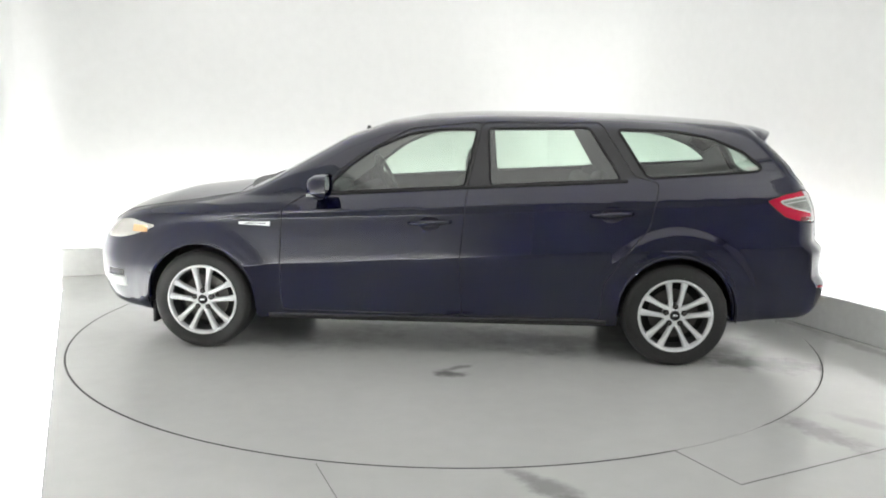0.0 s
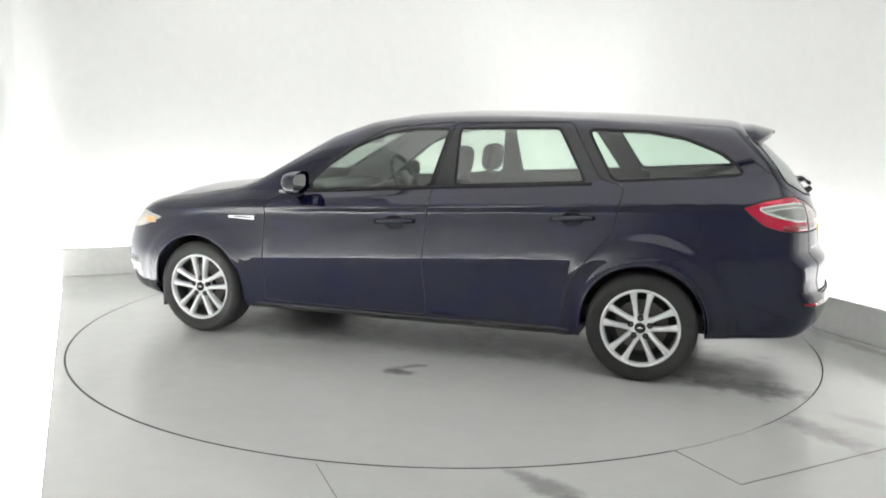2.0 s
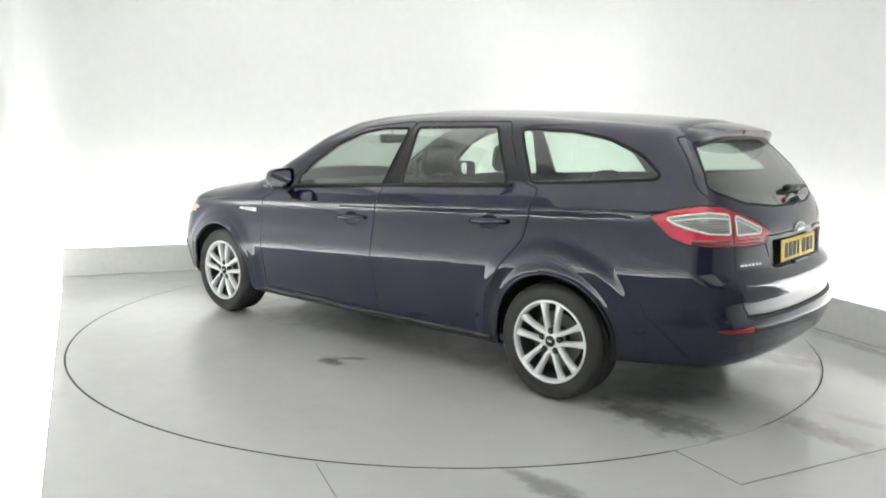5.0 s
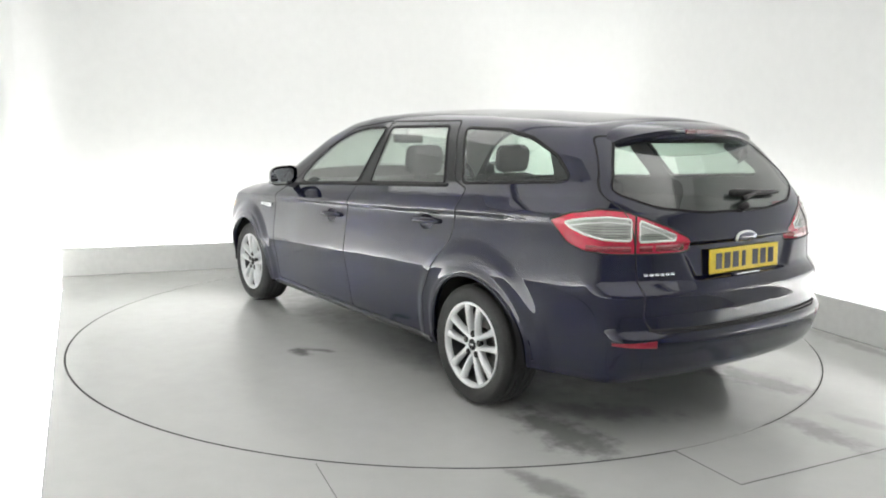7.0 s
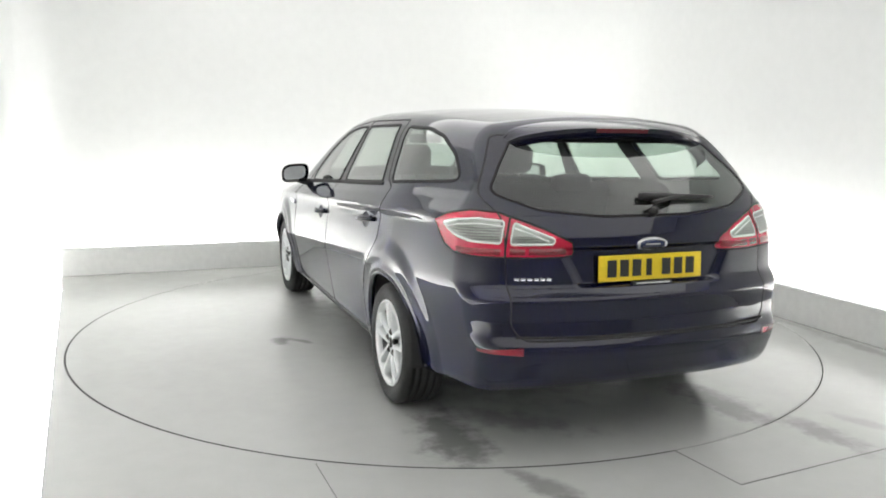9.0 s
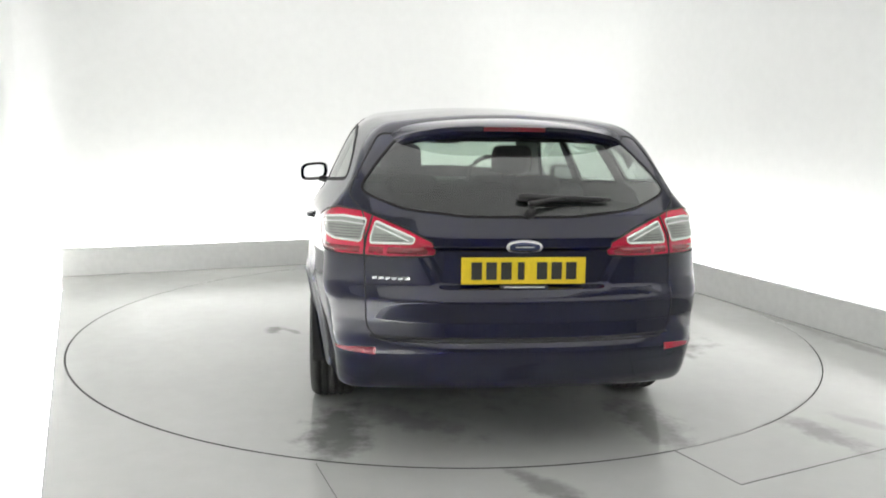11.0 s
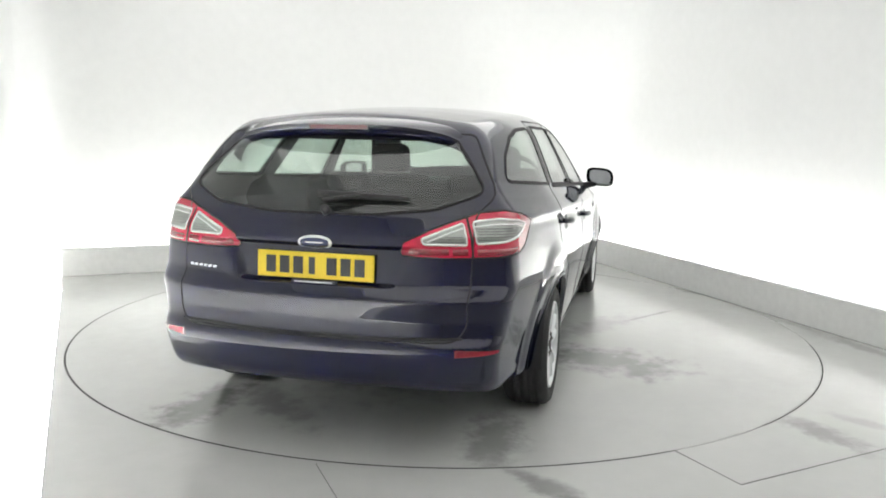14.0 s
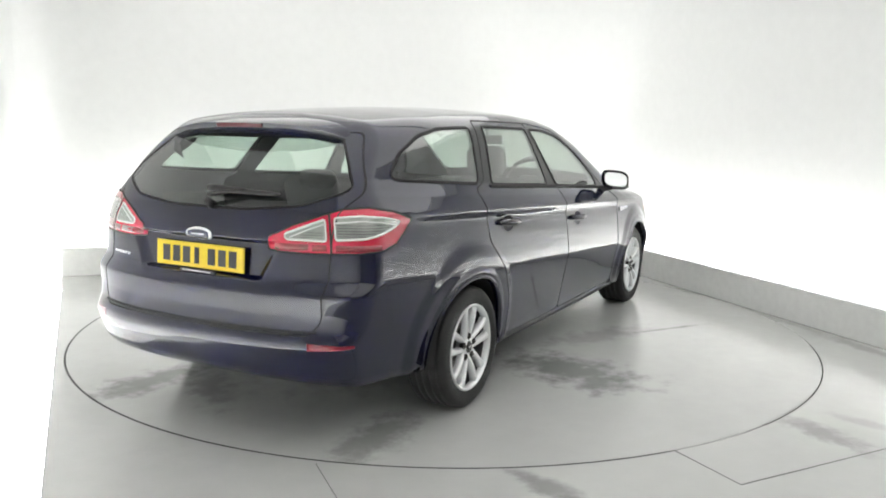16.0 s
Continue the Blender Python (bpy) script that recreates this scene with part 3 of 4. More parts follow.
SIDE_L, SIDE_R = (lambda P, N: (P[:, 1] > 0) & (N[:, 1] > 0.30)), (lambda P, N: (P[:, 1] < 0) & (N[:, 1] < -0.30))
EDGE_L, EDGE_R = (lambda P, N: P[:, 1] > 0.55), (lambda P, N: P[:, 1] < -0.55)
REARWARD = lambda P, N: (P[:, 0] < -1.85) & (N[:, 0] < -0.25)
TAIL_L, TAIL_R = (lambda P, N: (P[:, 0] < -1.8) & (P[:, 1] > 0.2)), (lambda P, N: (P[:, 0] < -1.8) & (P[:, 1] < -0.2))
UPWARD = lambda P, N: (P[:, 0] > 0.2) & (N[:, 2] > 0.25)
# name, coordinates, outline, where; later rows win
REGIONS = [
    ("bonnet", plan_uv, BONNET, UPWARD),
    ("front_bumper", side_uv, BUMPER_F, lambda P, N: P[:, 0] > 1.7),
    ("rear_bumper", side_uv, BUMPER_R, lambda P, N: P[:, 0] < -1.7),
    ("tailgate", back_uv, TAILGATE, REARWARD),
    ("front_door_l", side_uv, F_DOOR, SIDE_L), ("front_door_r", side_uv, F_DOOR, SIDE_R),
    ("rear_door_l", side_uv, R_DOOR, SIDE_L), ("rear_door_r", side_uv, R_DOOR, SIDE_R),
    ("pillar_f_l", side_uv, PILLAR, SIDE_L), ("pillar_f_r", side_uv, PILLAR, SIDE_R),
    ("pillar_q_l", side_uv, PILLAR_R, SIDE_L), ("pillar_q_r", side_uv, PILLAR_R, SIDE_R),
    ("fwin_l", side_uv, F_WINDOW, SIDE_L), ("fwin_r", side_uv, F_WINDOW, SIDE_R),
    ("rwin_l", side_uv, R_WINDOW, SIDE_L), ("rwin_r", side_uv, R_WINDOW, SIDE_R),
    ("qwin_l", side_uv, Q_WINDOW, SIDE_L), ("qwin_r", side_uv, Q_WINDOW, SIDE_R),
    ("backglass", back_uv, BACK_GLASS, REARWARD), ("windscreen", plan_uv, WINDSCREEN, UPWARD),
    ("lamp_l", wrap_uv, TAIL_LAMP, TAIL_L), ("lamp_r", wrap_uv, TAIL_LAMP, TAIL_R),
    ("lens_l", wrap_uv, TAIL_OUTER, TAIL_L), ("lens_r", wrap_uv, TAIL_OUTER, TAIL_R),
    ("inlens_l", wrap_uv, TAIL_INNER, TAIL_L), ("inlens_r", wrap_uv, TAIL_INNER, TAIL_R),
    ("head_l", side_uv, HEAD_LAMP, lambda P, N: (P[:, 0] > 1.6) & (P[:, 1] > 0.35)), ("head_r", side_uv, HEAD_LAMP, lambda P, N: (P[:, 0] > 1.6) & (P[:, 1] < -0.35)),
    ("hole", side_uv, arch(AXLE, 0.338, 0.02), EDGE_L), ("hole", side_uv, arch(AXLE, 0.338, 0.02), EDGE_R),
    ("hole", side_uv, arch(-AXLE, 0.338, 0.02), EDGE_L), ("hole", side_uv, arch(-AXLE, 0.338, 0.02), EDGE_R),
]

V, FACES, N_ROUND = body_grid()


def normals(P):
    _, g = slope(P)
    return g / np.maximum(np.linalg.norm(g, axis=1, keepdims=True), 1e-9)


mid = V[FACES].mean(1)
mid_n = normals(mid)
LABEL = np.zeros(len(FACES), int)          # 0: body shell
for k, (_, uv, poly, where) in enumerate(REGIONS, 1):
    LABEL[where(mid, mid_n) & inside(poly, uv(mid))] = k
# points between two regions move onto the outline
moved = np.zeros(len(V), bool)
for k in range(len(REGIONS), 0, -1):
    name, uv, poly, where = REGIONS[k - 1]
    own = np.zeros(len(V), bool)
    own[FACES[LABEL == k].ravel()] = True
    other = np.zeros(len(V), bool)
    other[FACES[LABEL != k].ravel()] = True
    edge = np.nonzero(own & other & ~moved)[0]
    if len(edge):
        dist, goal = nearest(poly, uv(V[edge]))
        close = dist < 0.030
        edge, goal = edge[close], goal[close]
        new_place = settle(V[edge], uv, goal)
        good = (np.linalg.norm(new_place - V[edge], axis=1) < 0.06) & np.isfinite(new_place).all(1)
        V[edge[good]] = new_place[good]
        moved[edge[good]] = True
VN = normals(V)

car = new("car")
tagged(car, "dark navy blue estate car with silver alloy wheels, on the turntable", "car")


def panel(name, labels, material, parent, label="", inner=None, thick=0.02):
    """The faces of some regions as one mesh; inner: the material of its lined back side."""
    keys = [k for k, row in enumerate(REGIONS, 1) if row[0] in labels] + ([0] if "body" in labels else [])
    sel = FACES[np.isin(LABEL, keys)]
    if not len(sel):
        return None
    used, idx = np.unique(sel.ravel(), return_inverse=True)
    verts, faces = V[used], idx.reshape(-1, 4)
    me = bpy.data.meshes.new(name)
    if inner is not None:
        n = len(verts)
        back = verts - VN[used] * thick
        edge_count = {}
        for f in faces:
            for a, b in zip(f, np.roll(f, -1)):
                edge_count[(a, b)] = edge_count.get((a, b), 0) + 1
        rim = [(b, a, a + n, b + n) for (a, b) in edge_count if (b, a) not in edge_count]
        all_faces = faces.tolist() + (faces[:, ::-1] + n).tolist() + [tuple(map(int, r)) for r in rim]
        me.from_pydata(np.concatenate([verts, back]).tolist(), [], all_faces)
        me.materials.append(material)
        me.materials.append(inner)
        idxs = [0] * len(faces) + [1] * len(faces) + [0] * len(rim)
        me.polygons.foreach_set("material_index", idxs)
    else:
        me.from_pydata(verts.tolist(), [], faces.tolist())
        me.materials.append(material)
    me.shade_smooth()
    me.update()
    me.set_sharp_from_angle(angle=radians(48))
    true = VN[used] if inner is None else np.concatenate([VN[used], -VN[used]])
    # face outward
    if len(me.polygons):
        p = me.polygons[0]
        f0, g = slope(np.array([p.center[:]]))
        if float(np.dot(np.array(p.normal[:]), g[0])) < 0:
            me.flip_normals()
    if inner is None:
        me.normals_split_custom_set_from_vertices(true.tolist())
    else:
        count = len(faces)
        split = []
        for p in me.polygons:
            for v in p.vertices:
                split.append(tuple(true[v]) if p.index < 2 * count else tuple(p.normal))
        me.normals_split_custom_set(split)
    ob = new(name, me)
    ob.parent = parent
    if label:
        ob["label"] = label
    return ob


def ribbon(name, poly, uv, where, width, lift, material, parent, closed=True, sink=0.012, shift=0.0, label="", step=0.012):
    """A raised strip that follows an outline over the body."""
    pts = np.asarray(poly, float)
    if closed:
        pts = np.concatenate([pts, pts[:1]])
    seg = np.linalg.norm(np.diff(pts, axis=0), axis=1)
    keep = np.concatenate([[True], seg > 1e-6])
    pts = pts[keep]
    dist = np.concatenate([[0], np.cumsum(np.linalg.norm(np.diff(pts, axis=0), axis=1))])
    n = max(4, int(dist[-1] / step))
    s = np.linspace(0, dist[-1], n, endpoint=not closed)
    c = np.stack([np.interp(s, dist, pts[:, 0]), np.interp(s, dist, pts[:, 1])], 1)
    tan = np.roll(c, -1, 0) - np.roll(c, 1, 0) if closed else np.gradient(c, axis=0)
    tan /= np.maximum(np.linalg.norm(tan, axis=1, keepdims=True), 1e-9)
    nor = np.stack([-tan[:, 1], tan[:, 0]], 1)
    cand = np.nonzero(where(V, VN))[0]
    cuv = uv(V[cand])
    rails = []
    for off in (-0.5, 0.0, 0.5):
        goal = c + nor * (off * width + shift)
        start = V[cand[np.argmin(((goal[:, None, :] - cuv[None]) ** 2).sum(-1), 1)]]
        rails.append(settle(start, uv, goal, 8))
    nrm = [normals(r) for r in rails]
    verts = np.concatenate([rails[0] - nrm[0] * sink, rails[0] + nrm[0] * lift * 0.6, rails[1] + nrm[1] * lift, rails[2] + nrm[2] * lift * 0.6, rails[2] - nrm[2] * sink])
    faces = []
    for i in range(n if closed else n - 1):
        j = (i + 1) % n
        for k in range(4):
            faces.append((k * n + i, k * n + j, (k + 1) * n + j, (k + 1) * n + i))
    return raw(name, verts, faces, material, parent, label)


# shell and panels
pole_caps()
body = panel("body", ["body"], PAINT, car, "dark navy blue painted body shell", LINER)
bonnet = panel("bonnet", ["bonnet"], PAINT, car, "navy bonnet")
f_bumper = panel("front_bumper", ["front_bumper"], PAINT, car, "navy front bumper")
r_bumper = panel("rear_bumper", ["rear_bumper"], PAINT, car, "navy rear bumper")
tailgate = panel("tailgate", ["tailgate"], PAINT, car, "navy tailgate", TRIM, 0.007)
back_glass = panel("rear_window", ["backglass"], REARGLASS, tailgate, "tinted rear window with a dusty, milky film")
windscreen = panel("windscreen", ["windscreen"], SIDEGLASS, car, "tinted windscreen")
doors = {}
for s, where in (("l", SIDE_L), ("r", SIDE_R)):
    d1 = panel("front_door", ["front_door_" + s], PAINT, car, "navy front door", TRIM)
    d2 = panel("rear_door", ["rear_door_" + s], PAINT, car, "navy rear door", TRIM)
    doors[s] = (d1, d2)
    panel("door_window", ["fwin_" + s], SIDEGLASS, d1, "tinted door window")
    panel("door_window", ["rwin_" + s], SIDEGLASS, d2, "tinted door window")
    panel("quarter_window", ["qwin_" + s], REARGLASS, car, "dark tinted quarter window")
    panel("centre_pillar", ["pillar_f_" + s], GLOSSBLACK, d1, "gloss black pillar trim", TRIM)
    panel("rear_pillar", ["pillar_q_" + s], GLOSSBLACK, car, "gloss black pillar trim", TRIM)
    ribbon("window_seal", F_WINDOW, side_uv, where, 0.014, 0.004, SEAL, d1)
    ribbon("window_seal", R_WINDOW, side_uv, where, 0.014, 0.004, SEAL, d2)
    ribbon("window_seal", Q_WINDOW, side_uv, where, 0.014, 0.004, SEAL, car)
    ribbon("door_gap", F_DOOR, side_uv, where, 0.0065, 0.0014, GAP, d1)
    ribbon("door_gap", R_DOOR, side_uv, where, 0.0065, 0.0014, GAP, d2)
ribbon("tailgate_gap", TAILGATE, back_uv, REARWARD, 0.006, 0.0012, GAP, tailgate)
ribbon("window_seal", BACK_GLASS, back_uv, REARWARD, 0.010, 0.003, SEAL, tailgate)
ribbon("bonnet_gap", BONNET, plan_uv, UPWARD, 0.008, 0.0012, GAP, bonnet)
for s, where in (("l", TAIL_L), ("r", TAIL_R)):
    lamp = panel("tail_lamp", ["lamp_" + s], RED, car, "red tail lamp with a clear centre")
    panel("lens", ["lens_" + s], CLEARLENS, lamp, "clear ribbed lens")
    panel("lens", ["inlens_" + s], CLEARLENS, lamp, "clear ribbed lens")
    ribbon("lamp_gap", TAIL_LAMP, wrap_uv, where, 0.007, 0.0012, GAP, lamp)
    ribbon("lens_rim", TAIL_OUTER, wrap_uv, where, 0.009, 0.003, LAMPRIM, lamp, step=0.006)
    ribbon("lens_rim", TAIL_INNER, wrap_uv, where, 0.009, 0.003, LAMPRIM, lamp, step=0.006)
    bar_line = np.array([(1.20, 0.970), (1.30, 0.987), (1.42, 0.993), (1.565, 0.984)])
    ribbon("rib", bar_line, wrap_uv, where, 0.006, 0.003, LAMPRIM, lamp, closed=False, step=0.008)
    bar_line = np.array([(1.63, 0.978), (1.73, 0.952), (1.82, 0.922)])
    ribbon("rib", bar_line, wrap_uv, where, 0.006, 0.003, LAMPRIM, lamp, closed=False, step=0.008)
    ribbon("lamp_joint", np.array([(1.596, 0.864), (1.596, 1.018)]), wrap_uv, where, 0.011, 0.0022, GAP, lamp, closed=False, label="dark joint at the tailgate edge")
    for u0, u1 in ((1.30, 1.57), (1.62, 1.70), (1.72, 1.90)):
        ribbon("lower_lens", np.array([(u0, 0.884), (u1, 0.882)]), wrap_uv, where, 0.026, 0.0016, LOWRED, lamp, closed=False, label="dark red lower lens")
    panel("headlamp", ["head_" + s], LAMPLENS, car, "clear headlamp with an amber indicator")
    for xw, low in ((AXLE, 0), (-AXLE, 0)):
        side = SIDE_L if s == "l" else SIDE_R
        arc = np.array([(xw + 0.340 * math.cos(a), 0.32 + 0.340 * math.sin(a)) for a in np.linspace(radians(-2), radians(182), 60)])
        ribbon("arch_lip", arc, side_uv, side, 0.014, 0.004, PAINT, car, closed=False, sink=0.03)


def wheel(parent, x, sgn):
    """Tyre, ten-spoke alloy rim, brake disc; the outer face looks to +y before it is turned."""
    w = new("wheel")
    w.parent = parent
    w.matrix_basis = Matrix.Translation((x, sgn * 0.792, HUB_Z)) @ (Matrix.Identity(4) if sgn > 0 else Matrix.Rotation(math.pi, 4, "Z"))
    bm = bmesh.new()
    T = 0.108
    prof = [(0.205, -0.09), (0.215, -0.098), (0.245, -T), (0.275, -T), (0.290, -0.098), (0.300, -0.085)]
    for g in (-0.055, -0.02, 0.02, 0.055):
        prof += [(0.3045, g - 0.008), (0.297, g - 0.006), (0.297, g + 0.006), (0.3045, g + 0.008)]
    prof += [(0.300, 0.085), (0.290, 0.098), (0.280, T - 0.001), (0.272, T), (0.262, T + 0.002), (0.245, T), (0.222, 0.101), (0.212, 0.096), (0.205, 0.09)]
    spin(bm, prof, 72)
    part("tyre", bm, RUBBER, w, "black rubber tyre", smooth=True)
    bm = bmesh.new()
    spin(bm, [(0.218, 0.098), (0.216, 0.104), (0.208, 0.105), (0.202, 0.098), (0.198, 0.088), (0.196, 0.074)], 72)
    # paired spokes
    for k in range(5):
        base = math.pi / 2 + k * 2 * math.pi / 5
        for off, spread in ((-1, 1), (1, 1)):
            # from the hub to the rim, nearly parallel to its twin
            ca, sa = math.cos(base), math.sin(base)
            stations = [(0.030, 0.021, 0.018, 0.082), (0.070, 0.0255, 0.0135, 0.093), (0.115, 0.033, 0.0135, 0.099), (0.160, 0.041, 0.0160, 0.101), (0.186, 0.046, 0.0195, 0.100), (0.206, 0.051, 0.025, 0.097)]
            rings = []
            for rad, tangent, half, face in stations:
                t0 = off * tangent
                ring = []
                for dt, dy in ((-half, -0.034), (-half, -0.010), (-half * 0.5, -0.001), (half * 0.5, -0.001), (half, -0.010), (half, -0.034)):
                    r, t = rad, t0 + dt
                    ring.append(bm.verts.new((r * ca - t * sa, face + dy, r * sa + t * ca)))
                rings.append(ring)
            for a, b in zip(rings, rings[1:]):
                for i in range(6):
                    j = (i + 1) % 6
                    bm.faces.new((a[i], a[j], b[j], b[i]))
    spin(bm, [(0.0, 0.082), (0.028, 0.082), (0.030, 0.088), (0.052, 0.086), (0.066, 0.080), (0.070, 0.05)], 40)
    rim = part("rim", bm, ALLOY, w, "silver alloy rim with ten paired spokes", smooth=False)
    me = rim.data
    me.shade_smooth()
    me.set_sharp_from_angle(angle=radians(40))
    # barrel darker than the rim: shade between the spokes put into its colour
    bm = bmesh.new()
    spin(bm, [(0.197, 0.076), (0.193, 0.03), (0.190, -0.09)], 72)
    part("rim_barrel", bm, BARREL, w, "inner barrel, coloured dark for the shade behind the spokes", smooth=True)
    for k in range(5):
        a = math.pi / 2 + k * 2 * math.pi / 5
        at = Vector((0.054 * math.cos(a), 0.0, 0.054 * math.sin(a)))
        bm = bmesh.new()
        spin(bm, [(0.0, 0.0885), (0.0125, 0.0885), (0.0165, 0.0895), (0.0175, 0.086), (0.0175, 0.070)], 20)
        bmesh.ops.translate(bm, verts=bm.verts, vec=at)
        socket = part("nut_socket", bm, GAP, w, "dark nut recess")
        bm = bmesh.new()
        bmesh.ops.create_cone(bm, cap_ends=True, segments=6, radius1=0.0085, radius2=0.0075, depth=0.012,
                              matrix=Matrix.Translation(at + Vector((0, 0.091, 0))) @ Matrix.Rotation(-math.pi / 2, 4, "X"))
        part("wheel_nut", bm, STEEL, socket, "steel wheel nut")
    bm = bmesh.new()
    spin(bm, [(0.0, 0.094), (0.024, 0.093), (0.030, 0.088), (0.030, 0.07)], 32)
    cap = part("hub_cap", bm, GLOSSBLACK, w, "black hub cap", smooth=True)
    bm = bmesh.new()
    box(bm, (-0.014, 0.0935, -0.005), (0.014, 0.0955, 0.005), 0.001, seg=1)
    part("cap_mark", bm, CHROME, cap, "chrome mark")
    bm = bmesh.new()
    spin(bm, [(0.0, 0.035), (0.075, 0.035), (0.08, 0.02), (0.145, 0.02), (0.145, 0.0), (0.0, 0.0)], 48)
    part("brake_disc", bm, STEEL, w, "dull steel brake disc")
    bm = bmesh.new()
    spin(bm, [(0.0, -0.02), (0.190, -0.02), (0.190, -0.03), (0.0, -0.03)], 48)
    part("backing_plate", bm, GAP, w)
    return w


for x in (AXLE, -AXLE):
    for sgn in (1, -1):
        wheel(car, x, sgn)
        # dark wheel well behind the tyre
        bm = bmesh.new()
        n = 40
        ring_o, ring_i = [], []
        for i in range(n + 1):
            a = radians(-8) + i / n * radians(196)
            cx, cz = x + 0.352 * math.cos(a), 0.32 + 0.352 * math.sin(a)
            ring_o.append(bm.verts.new((cx, sgn * 0.885, cz)))
            ring_i.append(bm.verts.new((cx, sgn * 0.58, cz)))
        for i in range(n):
            bm.faces.new((ring_o[i], ring_o[i + 1], ring_i[i + 1], ring_i[i]))
        bm.faces.new(ring_i)
        part("wheel_well", bm, GAP, car)

# ---------- fittings on the car ----------


def patch(name, u0, u1, v0, v1, uv, where, lift, material, parent, label="", nu=10, nv=4, shape=None, sink=0.01):
    """A thin plate that follows the body over a stretch of two coordinates; shape(s) narrows its height along it."""
    us = np.linspace(0, 1, nu + 1)
    vs = np.linspace(-0.5, 0.5, nv + 1)
    goal = []
    for s in us:
        k = shape(s) if shape else 1.0
        for v in vs:
            goal.append((u0 + s * (u1 - u0), (v0 + v1) / 2 + v * (v1 - v0) * k))
    goal = np.array(goal)
    cand = np.nonzero(where(V, VN))[0]
    start = V[cand[np.argmin(((goal[:, None, :] - uv(V[cand])[None]) ** 2).sum(-1), 1)]]
    P = settle(start, uv, goal, 8)
    n = normals(P)
    m = nv + 1
    edge = np.zeros((nu + 1, m), bool)
    edge[[0, -1], :] = True
    edge[:, [0, -1]] = True
    h = np.where(edge.ravel(), lift * 0.55, lift)
    top, low = P + n * h[:, None], P - n * sink
    faces = []
    for i in range(nu):
        for j in range(nv):
            faces.append((i * m + j, (i + 1) * m + j, (i + 1) * m + j + 1, i * m + j + 1))
    base = len(P)
    ring = [(i, 0) for i in range(nu)] + [(nu, j) for j in range(nv)] + [(i, nv) for i in range(nu, 0, -1)] + [(0, j) for j in range(nv, 0, -1)]
    ids = [i * m + j for i, j in ring]
    for a, b in zip(ids, ids[1:] + ids[:1]):
        faces.append((a, b, b + base, a + base))
    ob = raw(name, np.concatenate([top, low]), faces, material, parent, label)
    return ob


def oval(s):
    return max(0.04, math.sqrt(max(0.0, 1 - (2 * s - 1) ** 2)))


def leaf(s):
    return max(0.10, math.sin(math.pi * min(1, max(0, s))) ** 0.6)


def surface_at(uv, where, u, v):
    cand = np.nonzero(where(V, VN))[0]
    goal = np.array([[u, v]])
    start = V[cand[np.argmin(((goal - uv(V[cand])) ** 2).sum(-1))]][None]
    P = settle(start, uv, goal, 10)
    return Vector(P[0]), Vector(normals(P)[0])


def tube_mesh(bm, pts, radii, sides=10):
    """A round bar along points."""
    rings = []
    for i, p in enumerate(pts):
        p = Vector(p)
        d = (Vector(pts[min(i + 1, len(pts) - 1)]) - Vector(pts[max(i - 1, 0)])).normalized()
        a = d.orthogonal().normalized()
        b = d.cross(a)
        r = radii[i] if isinstance(radii, (list, tuple)) else radii
        rings.append([bm.verts.new(p + r * (math.cos(t) * a + math.sin(t) * b)) for t in np.linspace(0, 2 * math.pi, sides, endpoint=False)])
    for p, q in zip(rings, rings[1:]):
        for i in range(sides):
            j = (i + 1) % sides
            bm.faces.new((p[i], p[j], q[j], q[i]))
    bm.faces.new(rings[0][::-1])
    bm.faces.new(rings[-1])


def wing_mirror(s):
    """Housing with a sloped back, mirror glass, foot and a clear indicator strip."""
    housing = bmesh.new()
    n, m = 20, 14
    rows = []
    for i in range(m + 1):
        f = i / m                                 # 0: glass side (aft), 1: front
        x = 0.615 + 0.135 * f
        k = math.sqrt(max(0.0, 1 - (max(0, f - 0.15) / 0.85) ** 2.6)) if f < 1 else 0.05
        k = max(k, 0.05)
        ring = []
        for j in range(n):
            a = 2 * math.pi * j / n
            c, d = math.cos(a), math.sin(a)
            e = 0.62
            y = 0.965 + 0.098 * k * math.copysign(abs(c) ** e, c) - 0.02 * f
            z = 1.028 + 0.066 * k * math.copysign(abs(d) ** e, d) - 0.012 * c
            ring.append(housing.verts.new((x, s * y, z)))
        rows.append(ring)
    for p, q in zip(rows, rows[1:]):
        for j in range(n):
            housing.faces.new((p[j], p[(j + 1) % n], q[(j + 1) % n], q[j]))
    housing.faces.new(rows[-1])
    mirror = part("wing_mirror", housing, PAINT, car, "navy wing mirror on a black foot", smooth=True)
    bm = bmesh.new()
    ring = [bm.verts.new((0.640 + 0.17 * 0.076 * math.copysign(abs(math.cos(a)) ** 0.62, math.cos(a)), s * (0.965 + 0.076 * math.copysign(abs(math.cos(a)) ** 0.62, math.cos(a))), 1.028 + 0.047 * math.copysign(abs(math.sin(a)) ** 0.62, math.sin(a)) - 0.012 * math.cos(a)))
            for a in np.linspace(0, 2 * math.pi, 28, endpoint=False)]
    bm.faces.new(ring)
    part("mirror_glass", bm, MIRROR, mirror, "silvered mirror glass")
    bm = bmesh.new()
    tube_mesh(bm, [(0.69, s * 0.80, 0.945), (0.69, s * 0.86, 0.958), (0.685, s * 0.93, 0.975)], [0.034, 0.026, 0.022], 12)
    part("mirror_foot", bm, BLACK, mirror, "black plastic foot", smooth=True)
    bm = bmesh.new()
    box(bm, (0.652, s * 0.985 - 0.055, 0.966), (0.735, s * 0.985 + 0.045, 0.984), 0.006)
    part("indicator", bm, CLEARLENS, mirror, "clear indicator strip")


